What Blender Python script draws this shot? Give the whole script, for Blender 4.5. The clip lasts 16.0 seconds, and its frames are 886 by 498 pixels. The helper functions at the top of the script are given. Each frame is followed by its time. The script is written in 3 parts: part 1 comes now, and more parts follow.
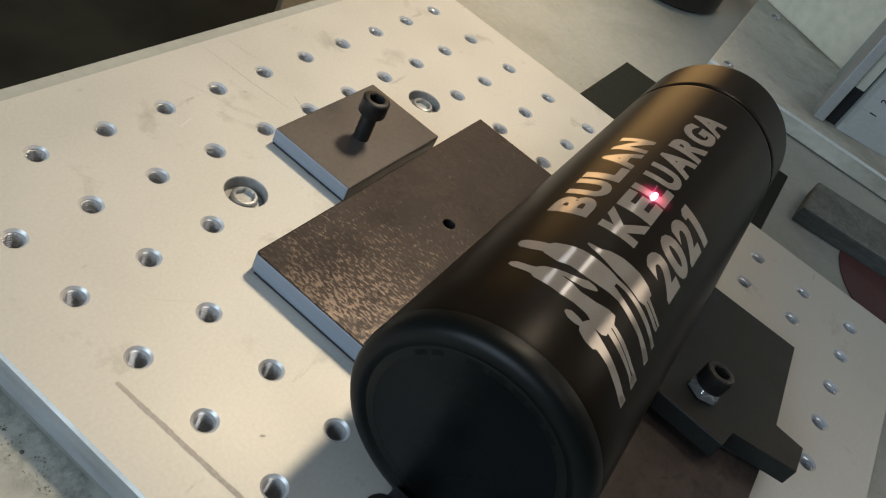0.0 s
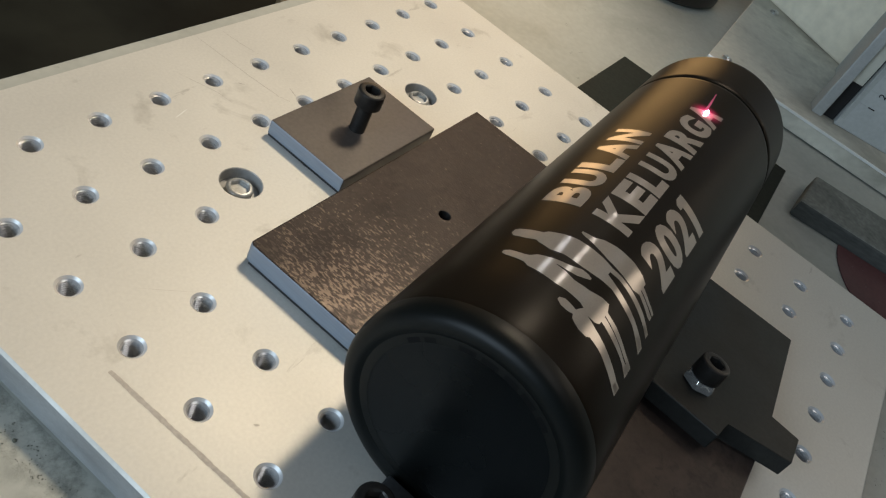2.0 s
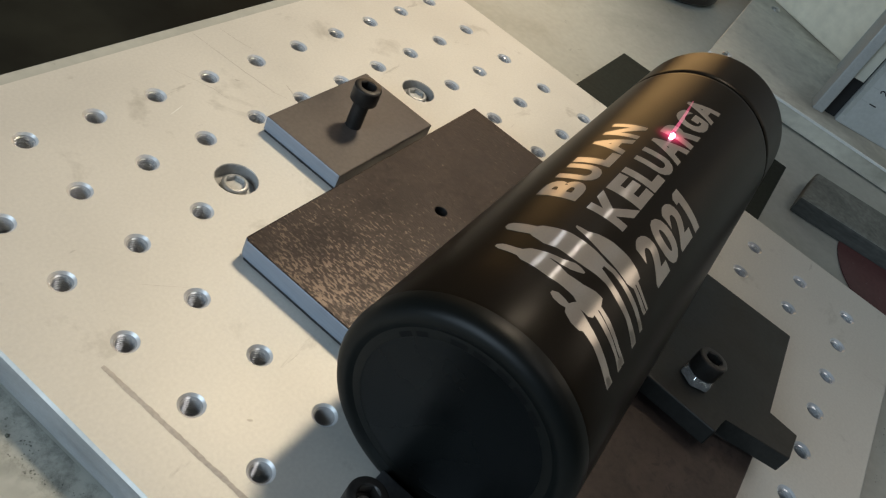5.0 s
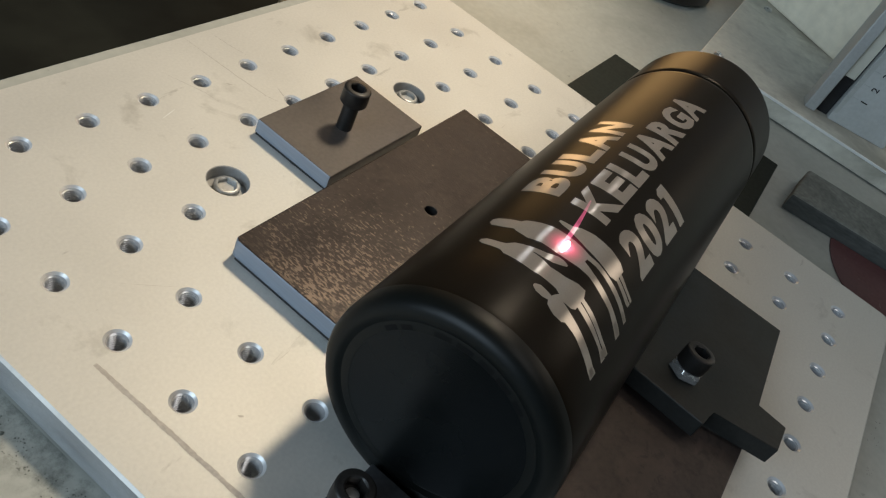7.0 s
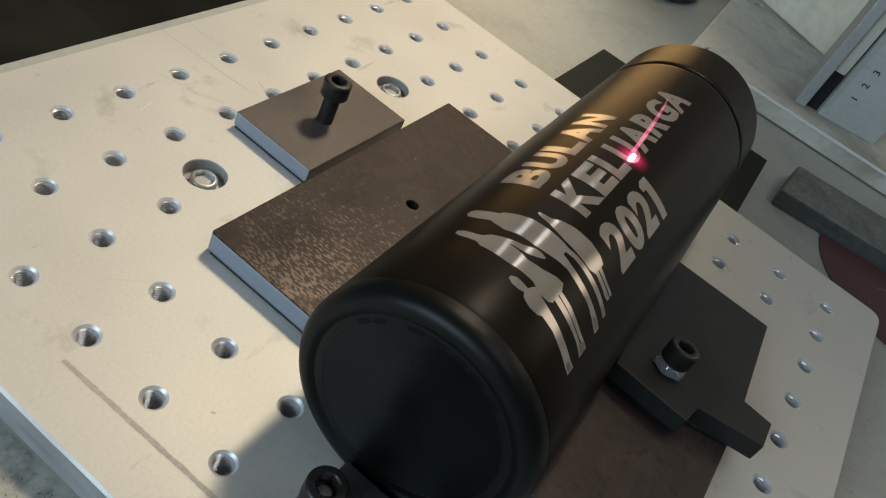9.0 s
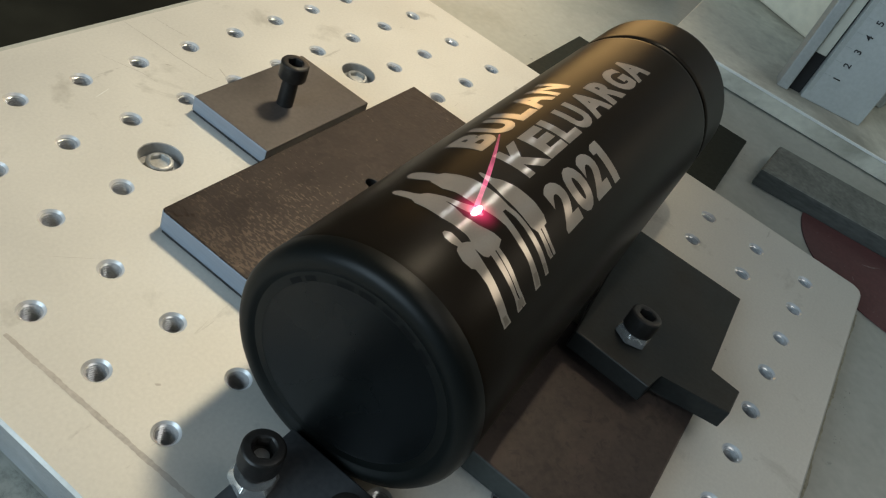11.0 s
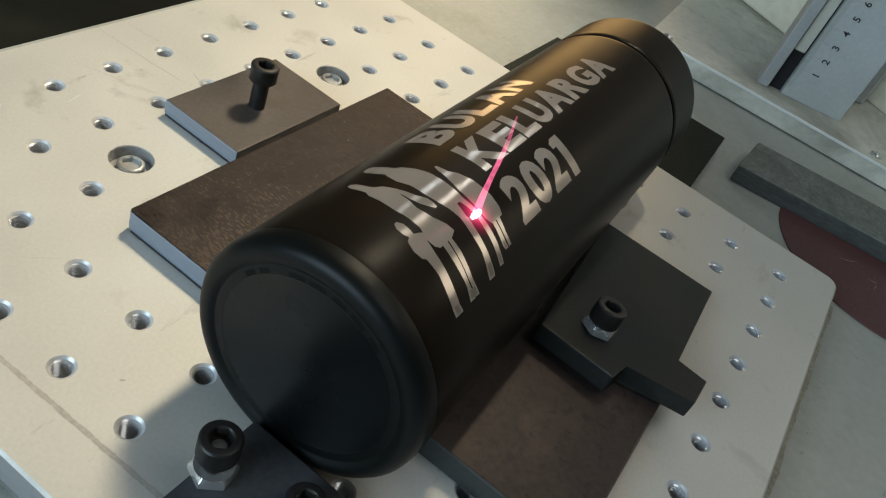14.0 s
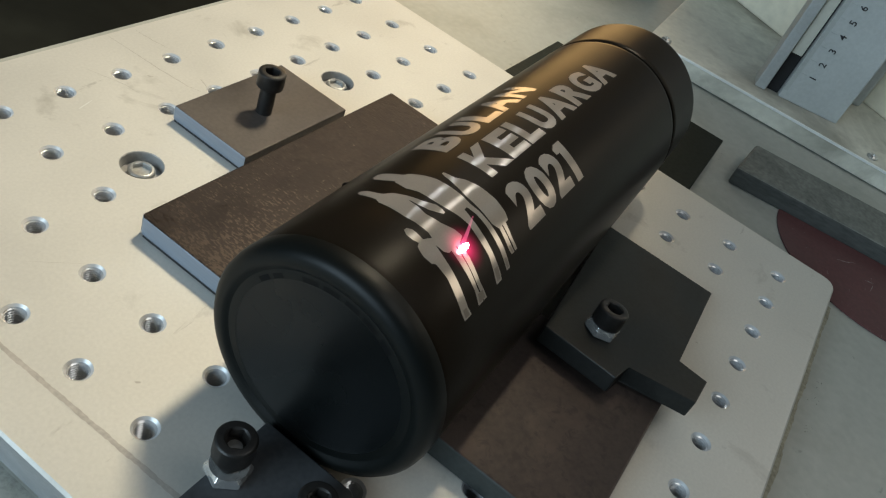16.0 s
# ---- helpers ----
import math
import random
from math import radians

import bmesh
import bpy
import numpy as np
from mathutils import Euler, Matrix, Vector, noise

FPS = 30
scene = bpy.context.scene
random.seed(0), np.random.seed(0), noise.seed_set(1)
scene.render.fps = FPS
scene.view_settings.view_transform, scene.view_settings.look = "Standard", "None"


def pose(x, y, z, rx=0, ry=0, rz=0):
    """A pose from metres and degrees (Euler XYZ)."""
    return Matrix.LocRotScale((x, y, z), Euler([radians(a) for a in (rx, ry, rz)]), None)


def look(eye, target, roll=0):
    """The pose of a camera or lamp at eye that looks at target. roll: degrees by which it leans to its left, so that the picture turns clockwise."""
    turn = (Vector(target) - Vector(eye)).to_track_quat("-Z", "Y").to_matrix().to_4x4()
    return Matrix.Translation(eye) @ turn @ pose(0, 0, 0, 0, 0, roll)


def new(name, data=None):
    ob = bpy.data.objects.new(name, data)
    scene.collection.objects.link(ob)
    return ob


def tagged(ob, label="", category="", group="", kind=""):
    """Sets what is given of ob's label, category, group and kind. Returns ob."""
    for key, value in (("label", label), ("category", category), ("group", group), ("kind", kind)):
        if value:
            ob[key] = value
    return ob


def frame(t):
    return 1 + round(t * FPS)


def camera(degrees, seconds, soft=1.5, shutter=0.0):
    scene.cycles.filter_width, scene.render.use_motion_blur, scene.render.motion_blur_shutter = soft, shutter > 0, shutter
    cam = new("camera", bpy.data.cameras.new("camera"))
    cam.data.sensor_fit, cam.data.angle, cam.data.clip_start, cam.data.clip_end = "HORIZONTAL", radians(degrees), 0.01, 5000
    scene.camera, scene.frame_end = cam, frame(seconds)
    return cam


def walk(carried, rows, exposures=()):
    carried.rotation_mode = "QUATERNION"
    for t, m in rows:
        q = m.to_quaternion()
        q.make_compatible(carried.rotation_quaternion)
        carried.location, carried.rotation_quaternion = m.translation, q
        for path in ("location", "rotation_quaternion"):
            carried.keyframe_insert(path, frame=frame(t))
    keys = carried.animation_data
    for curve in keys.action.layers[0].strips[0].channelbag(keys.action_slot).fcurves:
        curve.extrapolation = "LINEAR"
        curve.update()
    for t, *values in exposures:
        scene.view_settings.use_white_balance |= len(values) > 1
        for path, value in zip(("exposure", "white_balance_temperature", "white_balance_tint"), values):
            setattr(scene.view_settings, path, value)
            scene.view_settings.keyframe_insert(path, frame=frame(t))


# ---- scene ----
cam = camera(57.4, 16.0, soft=1.2)
ROWS = [
    (0, -0.12922, -0.15753, 0.18673, 45.786, -22.933, -55.055),
    (0.5, -0.13027, -0.15847, 0.18805, 45.577, -23.062, -54.955),
    (1, -0.13028, -0.15792, 0.18725, 45.715, -22.946, -55.023),
    (1.5, -0.13021, -0.1593, 0.18749, 45.84, -22.865, -55.083),
    (2, -0.12915, -0.16044, 0.18547, 45.71, -22.903, -55.032),
    (2.5, -0.12851, -0.15844, 0.18515, 45.581, -23.032, -55.024),
    (3, -0.12593, -0.15652, 0.18481, 45.505, -23.04, -54.972),
    (3.5, -0.12586, -0.15702, 0.18468, 45.461, -23.05, -54.947),
    (4, -0.12652, -0.15989, 0.18442, 45.462, -22.954, -54.871),
    (6.5, -0.12845, -0.16643, 0.18678, 46.18, -22.055, -55.177),
    (7, -0.12894, -0.16911, 0.18702, 46.272, -21.945, -55.279),
    (7.5, -0.13012, -0.17201, 0.18431, 46.296, -21.988, -55.365),
    (8, -0.13036, -0.17386, 0.18797, 46.188, -22.07, -55.352),
    (8.5, -0.12607, -0.17433, 0.18719, 46.169, -22.123, -55.414),
    (9, -0.12395, -0.1733, 0.18496, 46.376, -22.077, -55.56),
    (9.5, -0.1233, -0.17836, 0.18435, 47, -21.554, -55.788),
    (10, -0.12057, -0.18876, 0.18081, 47.49, -20.865, -56.002),
    (10.2, -0.11994, -0.19244, 0.18052, 47.597, -20.561, -56.17),
    (12.5, -0.11802, -0.19831, 0.18404, 47.934, -19.826, -56.085),
    (13, -0.11894, -0.20422, 0.18513, 48.364, -19.375, -56.413),
    (13.5, -0.11803, -0.20756, 0.18365, 48.532, -19.293, -56.599),
    (14, -0.1165, -0.20766, 0.18423, 48.435, -19.295, -56.588),
    (14.5, -0.11637, -0.20836, 0.1847, 48.488, -19.26, -56.679),
    (15, -0.11844, -0.20891, 0.18581, 48.586, -19.192, -56.798),
    (15.5, -0.11997, -0.20884, 0.18768, 48.538, -19.243, -56.804),
    (16, -0.1213, -0.20603, 0.18759, 48.488, -19.318, -56.82),
]
walk(cam, [(t, pose(x, y, z, rx, ry, rz)) for t, x, y, z, rx, ry, rz in ROWS],
     exposures=[(0.0, -0.10, 6500, 11), (9.0, -0.08, 6500, 10), (10.2, -0.02, 6500, 7), (12.3, 0.12, 6420, 6), (16.0, 0.14, 6420, 6)])

# ---- world and lights ----
world = bpy.data.worlds.new("room_fill_light")
scene.world = world
world.use_nodes = True
wn = world.node_tree.nodes
wn["Background"].inputs["Color"].default_value = (0.62, 0.78, 1.0, 1)
wn["Background"].inputs["Strength"].default_value = 0.25


def area_lamp(name, m, size, size_y, watts, colour):
    data = bpy.data.lights.new(name, "AREA")
    data.shape, data.size, data.size_y = "RECTANGLE", size, size_y
    data.energy, data.color = watts, colour
    ob = new(name, data)
    ob.matrix_world = m
    return ob


# the machine's warm work light, shining down on the bed from its far end
data = bpy.data.lights.new("work_light", "SPOT")
data.energy, data.color, data.shadow_soft_size = 33.5, (0.97, 0.81, 0.59), 0.08
data.spot_size, data.spot_blend = radians(74), 0.27
new("work_light", data).matrix_world = look((0.59, 0.02, 0.92), (0.08, 0.50, 0))
# a warm lamp low on the far side of the room
area_lamp("warm_room_light", look((1.95, 0.66, 0.22), (0.1, -0.1, 0.03)), 0.8, 0.50, 5.0, (1.0, 0.59, 0.23))
# daylight in the window opening
area_lamp("window_light", look((-1.72, 0.35, 0.75), (0, -0.1, 0)), 1.3, 1.1, 26.0, (0.66, 0.84, 1.0))
# two hanging tubes running along the room
area_lamp("hanging_tube_light", pose(1.20, 0.084, 0.90), 0.5, 0.016, 0.5, (1.0, 0.97, 0.93))
area_lamp("hanging_tube_light", pose(1.40, 0.447, 0.90), 0.5, 0.016, 0.6, (0.86, 0.93, 1.0))
# an unseen broad lamp added overhead as fill for the right; a small lamp beyond the column
area_lamp("room_fill_light", look((0.30, -0.80, 1.66), (0.2, -0.25, 0)), 0.9, 0.9, 4.7, (0.98, 0.94, 0.91))
area_lamp("far_lamp", look((1.35, -0.95, 0.86), (0.15, -0.2, 0)), 0.50, 0.34, 2.1, (1.0, 0.84, 0.66))


# ---- materials ----
def mat(name, colour, rough=0.5, metal=0.0, dark=0.8, fine=600.0, coarse=45.0, bump=0.05, spread=0.12, stretch=(1, 1, 1), coat=0.0):
    """A surface whose colour and gloss vary at two scales; dark: how far the colour falls in the worn patches."""
    m = bpy.data.materials.new(name)
    m.use_nodes = True
    nt = m.node_tree
    n, ln = nt.nodes, nt.links
    b = n["Principled BSDF"]
    tc = n.new("ShaderNodeTexCoord")
    mp = n.new("ShaderNodeMapping")
    mp.inputs["Scale"].default_value = stretch
    ln.new(tc.outputs["Object"], mp.inputs["Vector"])
    a, c = n.new("ShaderNodeTexNoise"), n.new("ShaderNodeTexNoise")
    a.inputs["Scale"].default_value, a.inputs["Detail"].default_value = coarse, 6
    c.inputs["Scale"].default_value, c.inputs["Detail"].default_value = fine, 4
    ln.new(mp.outputs[0], a.inputs["Vector"])
    ln.new(mp.outputs[0], c.inputs["Vector"])
    add = n.new("ShaderNodeMath")
    add.operation = "ADD"
    ln.new(a.outputs[0], add.inputs[0])
    ln.new(c.outputs[0], add.inputs[1])
    ramp = n.new("ShaderNodeMapRange")
    ramp.inputs["From Min"].default_value, ramp.inputs["From Max"].default_value = 0.7, 1.3
    ln.new(add.outputs[0], ramp.inputs["Value"])
    mix = n.new("ShaderNodeMix")
    mix.data_type = "RGBA"
    mix.inputs["A"].default_value = (*[v * dark for v in colour], 1)
    mix.inputs["B"].default_value = (*[min(1, v * (2 - dark) ** 0.6) for v in colour], 1)
    ln.new(ramp.outputs[0], mix.inputs["Factor"])
    ln.new(mix.outputs["Result"], b.inputs["Base Color"])
    rr = n.new("ShaderNodeMapRange")
    rr.inputs["From Min"].default_value, rr.inputs["From Max"].default_value = 0.3, 0.7
    rr.inputs["To Min"].default_value, rr.inputs["To Max"].default_value = max(0.02, rough - spread), min(1, rough + spread)
    ln.new(a.outputs[0], rr.inputs["Value"])
    ln.new(rr.outputs[0], b.inputs["Roughness"])
    b.inputs["Metallic"].default_value = metal
    b.inputs["Coat Weight"].default_value = coat
    if bump:
        bp = n.new("ShaderNodeBump")
        bp.inputs["Strength"].default_value, bp.inputs["Distance"].default_value = bump, 0.0006
        ln.new(c.outputs[0], bp.inputs["Height"])
        ln.new(bp.outputs[0], b.inputs["Normal"])
    return m


def stained(m, scale, lo, hi, colour, amount, stretch=(1, 1, 1)):
    """Adds smudges with a shape of their own to a surface."""
    nt = m.node_tree
    n, ln = nt.nodes, nt.links
    b = n["Principled BSDF"]
    tc = n.new("ShaderNodeTexCoord")
    mp = n.new("ShaderNodeMapping")
    mp.inputs["Scale"].default_value = stretch
    ln.new(tc.outputs["Object"], mp.inputs["Vector"])
    v = n.new("ShaderNodeTexNoise")
    v.inputs["Scale"].default_value, v.inputs["Detail"].default_value, v.inputs["Roughness"].default_value, v.inputs["Distortion"].default_value = scale, 8, 0.62, 0.6
    ln.new(mp.outputs[0], v.inputs["Vector"])
    st = n.new("ShaderNodeMapRange")
    st.inputs["From Min"].default_value, st.inputs["From Max"].default_value, st.inputs["To Max"].default_value = lo, hi, amount
    ln.new(v.outputs[0], st.inputs["Value"])
    mix = n.new("ShaderNodeMix")
    mix.data_type = "RGBA"
    ln.new(b.inputs["Base Color"].links[0].from_socket, mix.inputs["A"])
    mix.inputs["B"].default_value = (*colour, 1)
    ln.new(st.outputs[0], mix.inputs["Factor"])
    ln.new(mix.outputs["Result"], b.inputs["Base Color"])
    return m


def speckled(name, base, fleck, edge, rough, fleck_rough, scale, stretch):
    """Mill scale rubbed through to bare metal in short flecks; towards one end the sheen on them is painted in."""
    m = mat(name, base, rough, 0.55, 0.6, 500, 30, 0.2)
    nt = m.node_tree
    n, ln = nt.nodes, nt.links
    b = n["Principled BSDF"]
    tc = n.new("ShaderNodeTexCoord")
    mp = n.new("ShaderNodeMapping")
    mp.inputs["Scale"].default_value = stretch
    ln.new(tc.outputs["Object"], mp.inputs["Vector"])
    v = n.new("ShaderNodeTexNoise")
    v.inputs["Scale"].default_value, v.inputs["Detail"].default_value, v.inputs["Distortion"].default_value = scale, 5, 0.3
    ln.new(mp.outputs[0], v.inputs["Vector"])
    # more pale flecks towards one end, putting the lamp's sheen there into the colour
    sx = n.new("ShaderNodeSeparateXYZ")
    ln.new(tc.outputs["Object"], sx.inputs[0])
    pm = n.new("ShaderNodeMapRange")
    pm.inputs["From Min"].default_value, pm.inputs["From Max"].default_value = edge
    pm.inputs["To Min"].default_value, pm.inputs["To Max"].default_value = 0.105, -0.13
    sl = n.new("ShaderNodeMath")
    sl.operation = "ADD"
    ln.new(sx.outputs["X"], sl.inputs[0])
    half = n.new("ShaderNodeMath")
    half.operation = "MULTIPLY"
    half.inputs[1].default_value = 0.5
    ln.new(sx.outputs["Y"], half.inputs[0])
    ln.new(half.outputs[0], sl.inputs[1])
    ln.new(sl.outputs[0], pm.inputs["Value"])
    ad = n.new("ShaderNodeMath")
    ad.operation = "ADD"
    ln.new(v.outputs[0], ad.inputs[0])
    ln.new(pm.outputs[0], ad.inputs[1])
    st = n.new("ShaderNodeMapRange")
    st.inputs["From Min"].default_value, st.inputs["From Max"].default_value = 0.52, 0.6
    ln.new(ad.outputs[0], st.inputs["Value"])
    old = b.inputs["Base Color"].links[0].from_socket
    mix = n.new("ShaderNodeMix")
    mix.data_type = "RGBA"
    ln.new(old, mix.inputs["A"])
    mix.inputs["B"].default_value = (*fleck, 1)
    ln.new(st.outputs[0], mix.inputs["Factor"])
    ln.new(mix.outputs["Result"], b.inputs["Base Color"])
    rmix = n.new("ShaderNodeMix")
    rold = b.inputs["Roughness"].links[0].from_socket
    ln.new(st.outputs[0], rmix.inputs[0])
    ln.new(rold, rmix.inputs[2])
    rmix.inputs[3].default_value = fleck_rough
    ln.new(rmix.outputs[0], b.inputs["Roughness"])
    bp = b.inputs["Normal"].links[0].from_node
    bp.inputs["Strength"].default_value = 0.22
    ln.new(v.outputs[0], bp.inputs["Height"])
    return m


def glow(name, colour, strength):
    m = bpy.data.materials.new(name)
    m.use_nodes = True
    b = m.node_tree.nodes["Principled BSDF"]
    b.inputs["Base Color"].default_value = (0.02, 0.01, 0.01, 1)
    b.inputs["Emission Color"].default_value = (*colour, 1)
    b.inputs["Emission Strength"].default_value = strength
    return m


ALU = mat("blasted_aluminium", (0.66, 0.645, 0.59), 0.52, 0.25, 0.93, 900, 22, 0.03, 0.06)
THREAD = mat("cut_aluminium", (0.72, 0.73, 0.73), 0.34, 0.3, 0.92, 900, 80, 0.01, 0.04)
CUT_THREAD = mat("thread_flanks", (0.80, 0.81, 0.82), 0.2, 0.5, 0.9, 900, 80, 0.01, 0.04)
ALU_EDGE = mat("sawn_aluminium", (0.40, 0.41, 0.41), 0.6, 0.4, 0.8, 700, 60, 0.1, stretch=(1, 1, 6))
SCALE_STEEL = mat("oxidised_steel", (0.108, 0.094, 0.085), 0.46, 0.35, 0.82, 700, 35, 0.06)
BLOCK = speckled("mill_scale", (0.033, 0.0245, 0.022), (0.112, 0.086, 0.069), (-0.044, 0.050), 0.50, 0.28, 900, (1.35, 0.55, 1))
# block ends tinted blue-grey: the window's light on them is in the colour
LIT_END = mat("window_lit_steel_end", (0.27, 0.31, 0.365), 0.45, 0.3, 0.9, 500, 50, 0.03, stretch=(1, 0.2, 3))
BLACK_OXIDE = mat("black_oxide_plate", (0.024, 0.0245, 0.0225), 0.44, 0.25, 0.7, 600, 40, 0.06)
BOLT_BLACK = mat("black_oxide_bolt", (0.028, 0.026, 0.024), 0.45, 0.3, 0.7, 900, 120, 0.06)
ZINC = mat("zinc_plated_steel", (0.66, 0.66, 0.64), 0.34, 0.85, 0.8, 900, 120, 0.03)
SCREW = mat("dull_steel_screw", (0.50, 0.505, 0.49), 0.42, 0.6, 0.85, 900, 120, 0.02, 0.04)
NUT = mat("plated_nut", (0.80, 0.80, 0.78), 0.2, 0.75, 0.85, 900, 120, 0.02)
PAINT = mat("satin_black_paint", (0.0130, 0.0099, 0.0069), 0.34, 0.0, 0.9, 1500, 60, 0.004, 0.008)
PAINT.node_tree.nodes["Principled BSDF"].inputs["Specular IOR Level"].default_value = 0.07
BASE_RUBBER = mat("black_base_cap", (0.0062, 0.0076, 0.0072), 0.40, 0.0, 0.85, 1200, 60, 0.01, 0.03)
BASE_RUBBER.node_tree.nodes["Principled BSDF"].inputs["Specular IOR Level"].default_value = 0.2
BASE_FACE = mat("smooth_black_base", (0.0050, 0.0062, 0.0064), 0.27, 0.0, 0.85, 1200, 60, 0.01, 0.02)
BASE_FACE.node_tree.nodes["Principled BSDF"].inputs["Specular IOR Level"].default_value = 0.3
ENGRAVED = mat("engraved_bare_steel", (0.39, 0.345, 0.30), 0.125, 0.26, 0.92, 2600, 120, 0.025, 0.03, stretch=(1, 1, 1))

HALF_CUT = mat("half_engraved_paint", (0.14, 0.115, 0.093), 0.34, 0.2, 0.85, 2600, 120, 0.02, 0.03)


def brushed(m, amount):
    """Fine marks round the tumbler draw its highlights out along its length."""
    n, ln = m.node_tree.nodes, m.node_tree.links
    b = n["Principled BSDF"]
    tg = n.new("ShaderNodeTangent")
    tg.direction_type, tg.axis = "RADIAL", "X"
    ln.new(tg.outputs[0], b.inputs["Tangent"])
    b.inputs["Anisotropic"].default_value = amount
    b.inputs["Anisotropic Rotation"].default_value = 0.25


brushed(ENGRAVED, 0.78)
brushed(PAINT, 0.1)
MARK = mat("dark_moulding", (0.0055, 0.006, 0.0065), 0.6, 0.0, 0.8, 900, 60, 0)
MARK.node_tree.nodes["Principled BSDF"].inputs["Specular IOR Level"].default_value = 0.12
TABLE = mat("dusty_grey_enamel", (0.455, 0.462, 0.412), 0.5, 0.0, 0.9, 260, 16, 0.1, 0.12)
STEP = mat("grey_painted_steel", (0.74, 0.715, 0.61), 0.5, 0.0, 0.88, 200, 14, 0.08)
BRIGHT_EDGE = mat("edge_highlight_and_scratch", (0.86, 0.87, 0.83), 0.4, 0.2, 0.93, 300, 40, 0.01)
COLUMN = mat("anodised_column", (0.47, 0.49, 0.48), 0.42, 0.3, 0.88, 500, 30, 0.04)
SCALE = mat("printed_scale_sheet", (0.46, 0.48, 0.465), 0.5, 0.0, 0.9, 500, 30, 0.02)
TICK = mat("grey_ink", (0.41, 0.43, 0.415), 0.6, 0.0, 0.8, 500, 30, 0)
STRIP = mat("grey_edge_strip", (0.40, 0.42, 0.40), 0.5, 0.0, 0.9, 500, 30, 0.02)
INK_AND_SHADE = mat("ink_and_contact_shade", (0.02, 0.02, 0.022), 0.6, 0.0, 0.8, 500, 30, 0)
SLOT = mat("black_slot", (0.008, 0.008, 0.009), 0.5, 0.0, 0.8, 500, 30, 0.02)
PANEL = mat("cream_machine_panel", (0.78, 0.715, 0.56), 0.5, 0.0, 0.85, 120, 9, 0.05)
SLIDE = mat("cream_slide", (0.54, 0.53, 0.45), 0.45, 0.0, 0.9, 120, 9, 0.03)
SLAB = mat("matt_black_slab", (0.028, 0.033, 0.028), 0.65, 0.0, 0.75, 500, 40, 0.06)
SLAB.node_tree.nodes["Principled BSDF"].inputs["Specular IOR Level"].default_value = 0.06
RIM = mat("dull_aluminium_rim", (0.60, 0.60, 0.56), 0.5, 0.2, 0.9, 700, 60, 0.03)
BORE = mat("counterbore_wall", (0.44, 0.445, 0.44), 0.4, 0.4, 0.85, 700, 60, 0.03)
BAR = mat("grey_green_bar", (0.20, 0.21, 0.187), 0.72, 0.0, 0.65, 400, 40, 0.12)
# darker copy of the bar's grey: its front side's shade is in the colour
BAR_SIDE = mat("shaded_bar_side", (0.070, 0.073, 0.066), 0.75, 0.0, 0.6, 400, 60, 0.2, stretch=(1, 0.4, 2))
RED = mat("oxblood_rubber_disc", (0.115, 0.045, 0.045), 0.6, 0.0, 0.8, 500, 30, 0.06)
FLOOR = mat("dark_floor", (0.029, 0.033, 0.025), 0.7, 0.0, 0.5, 12, 2, 0.05)
WALL = mat("room_wall", (0.075, 0.075, 0.072), 0.8, 0.0, 0.9, 40, 2, 0.05)
CARD = mat("cardboard", (0.40, 0.27, 0.14), 0.75, 0.0, 0.85, 200, 12, 0.05)
CUP = mat("dark_brown_moulding", (0.028, 0.022, 0.018), 0.4, 0.0, 0.7, 300, 20, 0.05)
DUST = mat("dark_swarf", (0.12, 0.13, 0.11), 0.9, 0.0, 0.6, 500, 60, 0.2)
GRIME = mat("olive_grime", (0.40, 0.38, 0.29), 0.85, 0.0, 0.6, 700, 120, 0.3)
SPOT_CORE = glow("laser_hot_core", (1.0, 0.50, 0.64), 34.0)


def plasma():
    """Glow that thins out to nothing at its rim."""
    m = bpy.data.materials.new("laser_halo_film")
    m.use_nodes = True
    n, ln = m.node_tree.nodes, m.node_tree.links
    n.remove(n["Principled BSDF"])
    tc, ln2 = n.new("ShaderNodeTexCoord"), n.new("ShaderNodeVectorMath")
    ln2.operation = "LENGTH"
    ln.new(tc.outputs["Object"], ln2.inputs[0])
    fall = n.new("ShaderNodeMapRange")
    fall.inputs["From Min"].default_value, fall.inputs["From Max"].default_value = 0.0078, 0.0006
    ln.new(ln2.outputs["Value"], fall.inputs["Value"])
    pw = n.new("ShaderNodeMath")
    pw.operation = "POWER"
    pw.inputs[1].default_value = 3.0
    ln.new(fall.outputs[0], pw.inputs[0])
    st = n.new("ShaderNodeMath")
    st.operation = "MULTIPLY"
    st.inputs[1].default_value = 1.25
    ln.new(pw.outputs[0], st.inputs[0])
    em, tr, ad = n.new("ShaderNodeEmission"), n.new("ShaderNodeBsdfTransparent"), n.new("ShaderNodeAddShader")
    em.inputs["Color"].default_value = (1.0, 0.035, 0.17, 1)
    ln.new(st.outputs[0], em.inputs["Strength"])
    ln.new(em.outputs[0], ad.inputs[0])
    ln.new(tr.outputs[0], ad.inputs[1])
    ln.new(ad.outputs[0], n["Material Output"].inputs["Surface"])
    return m


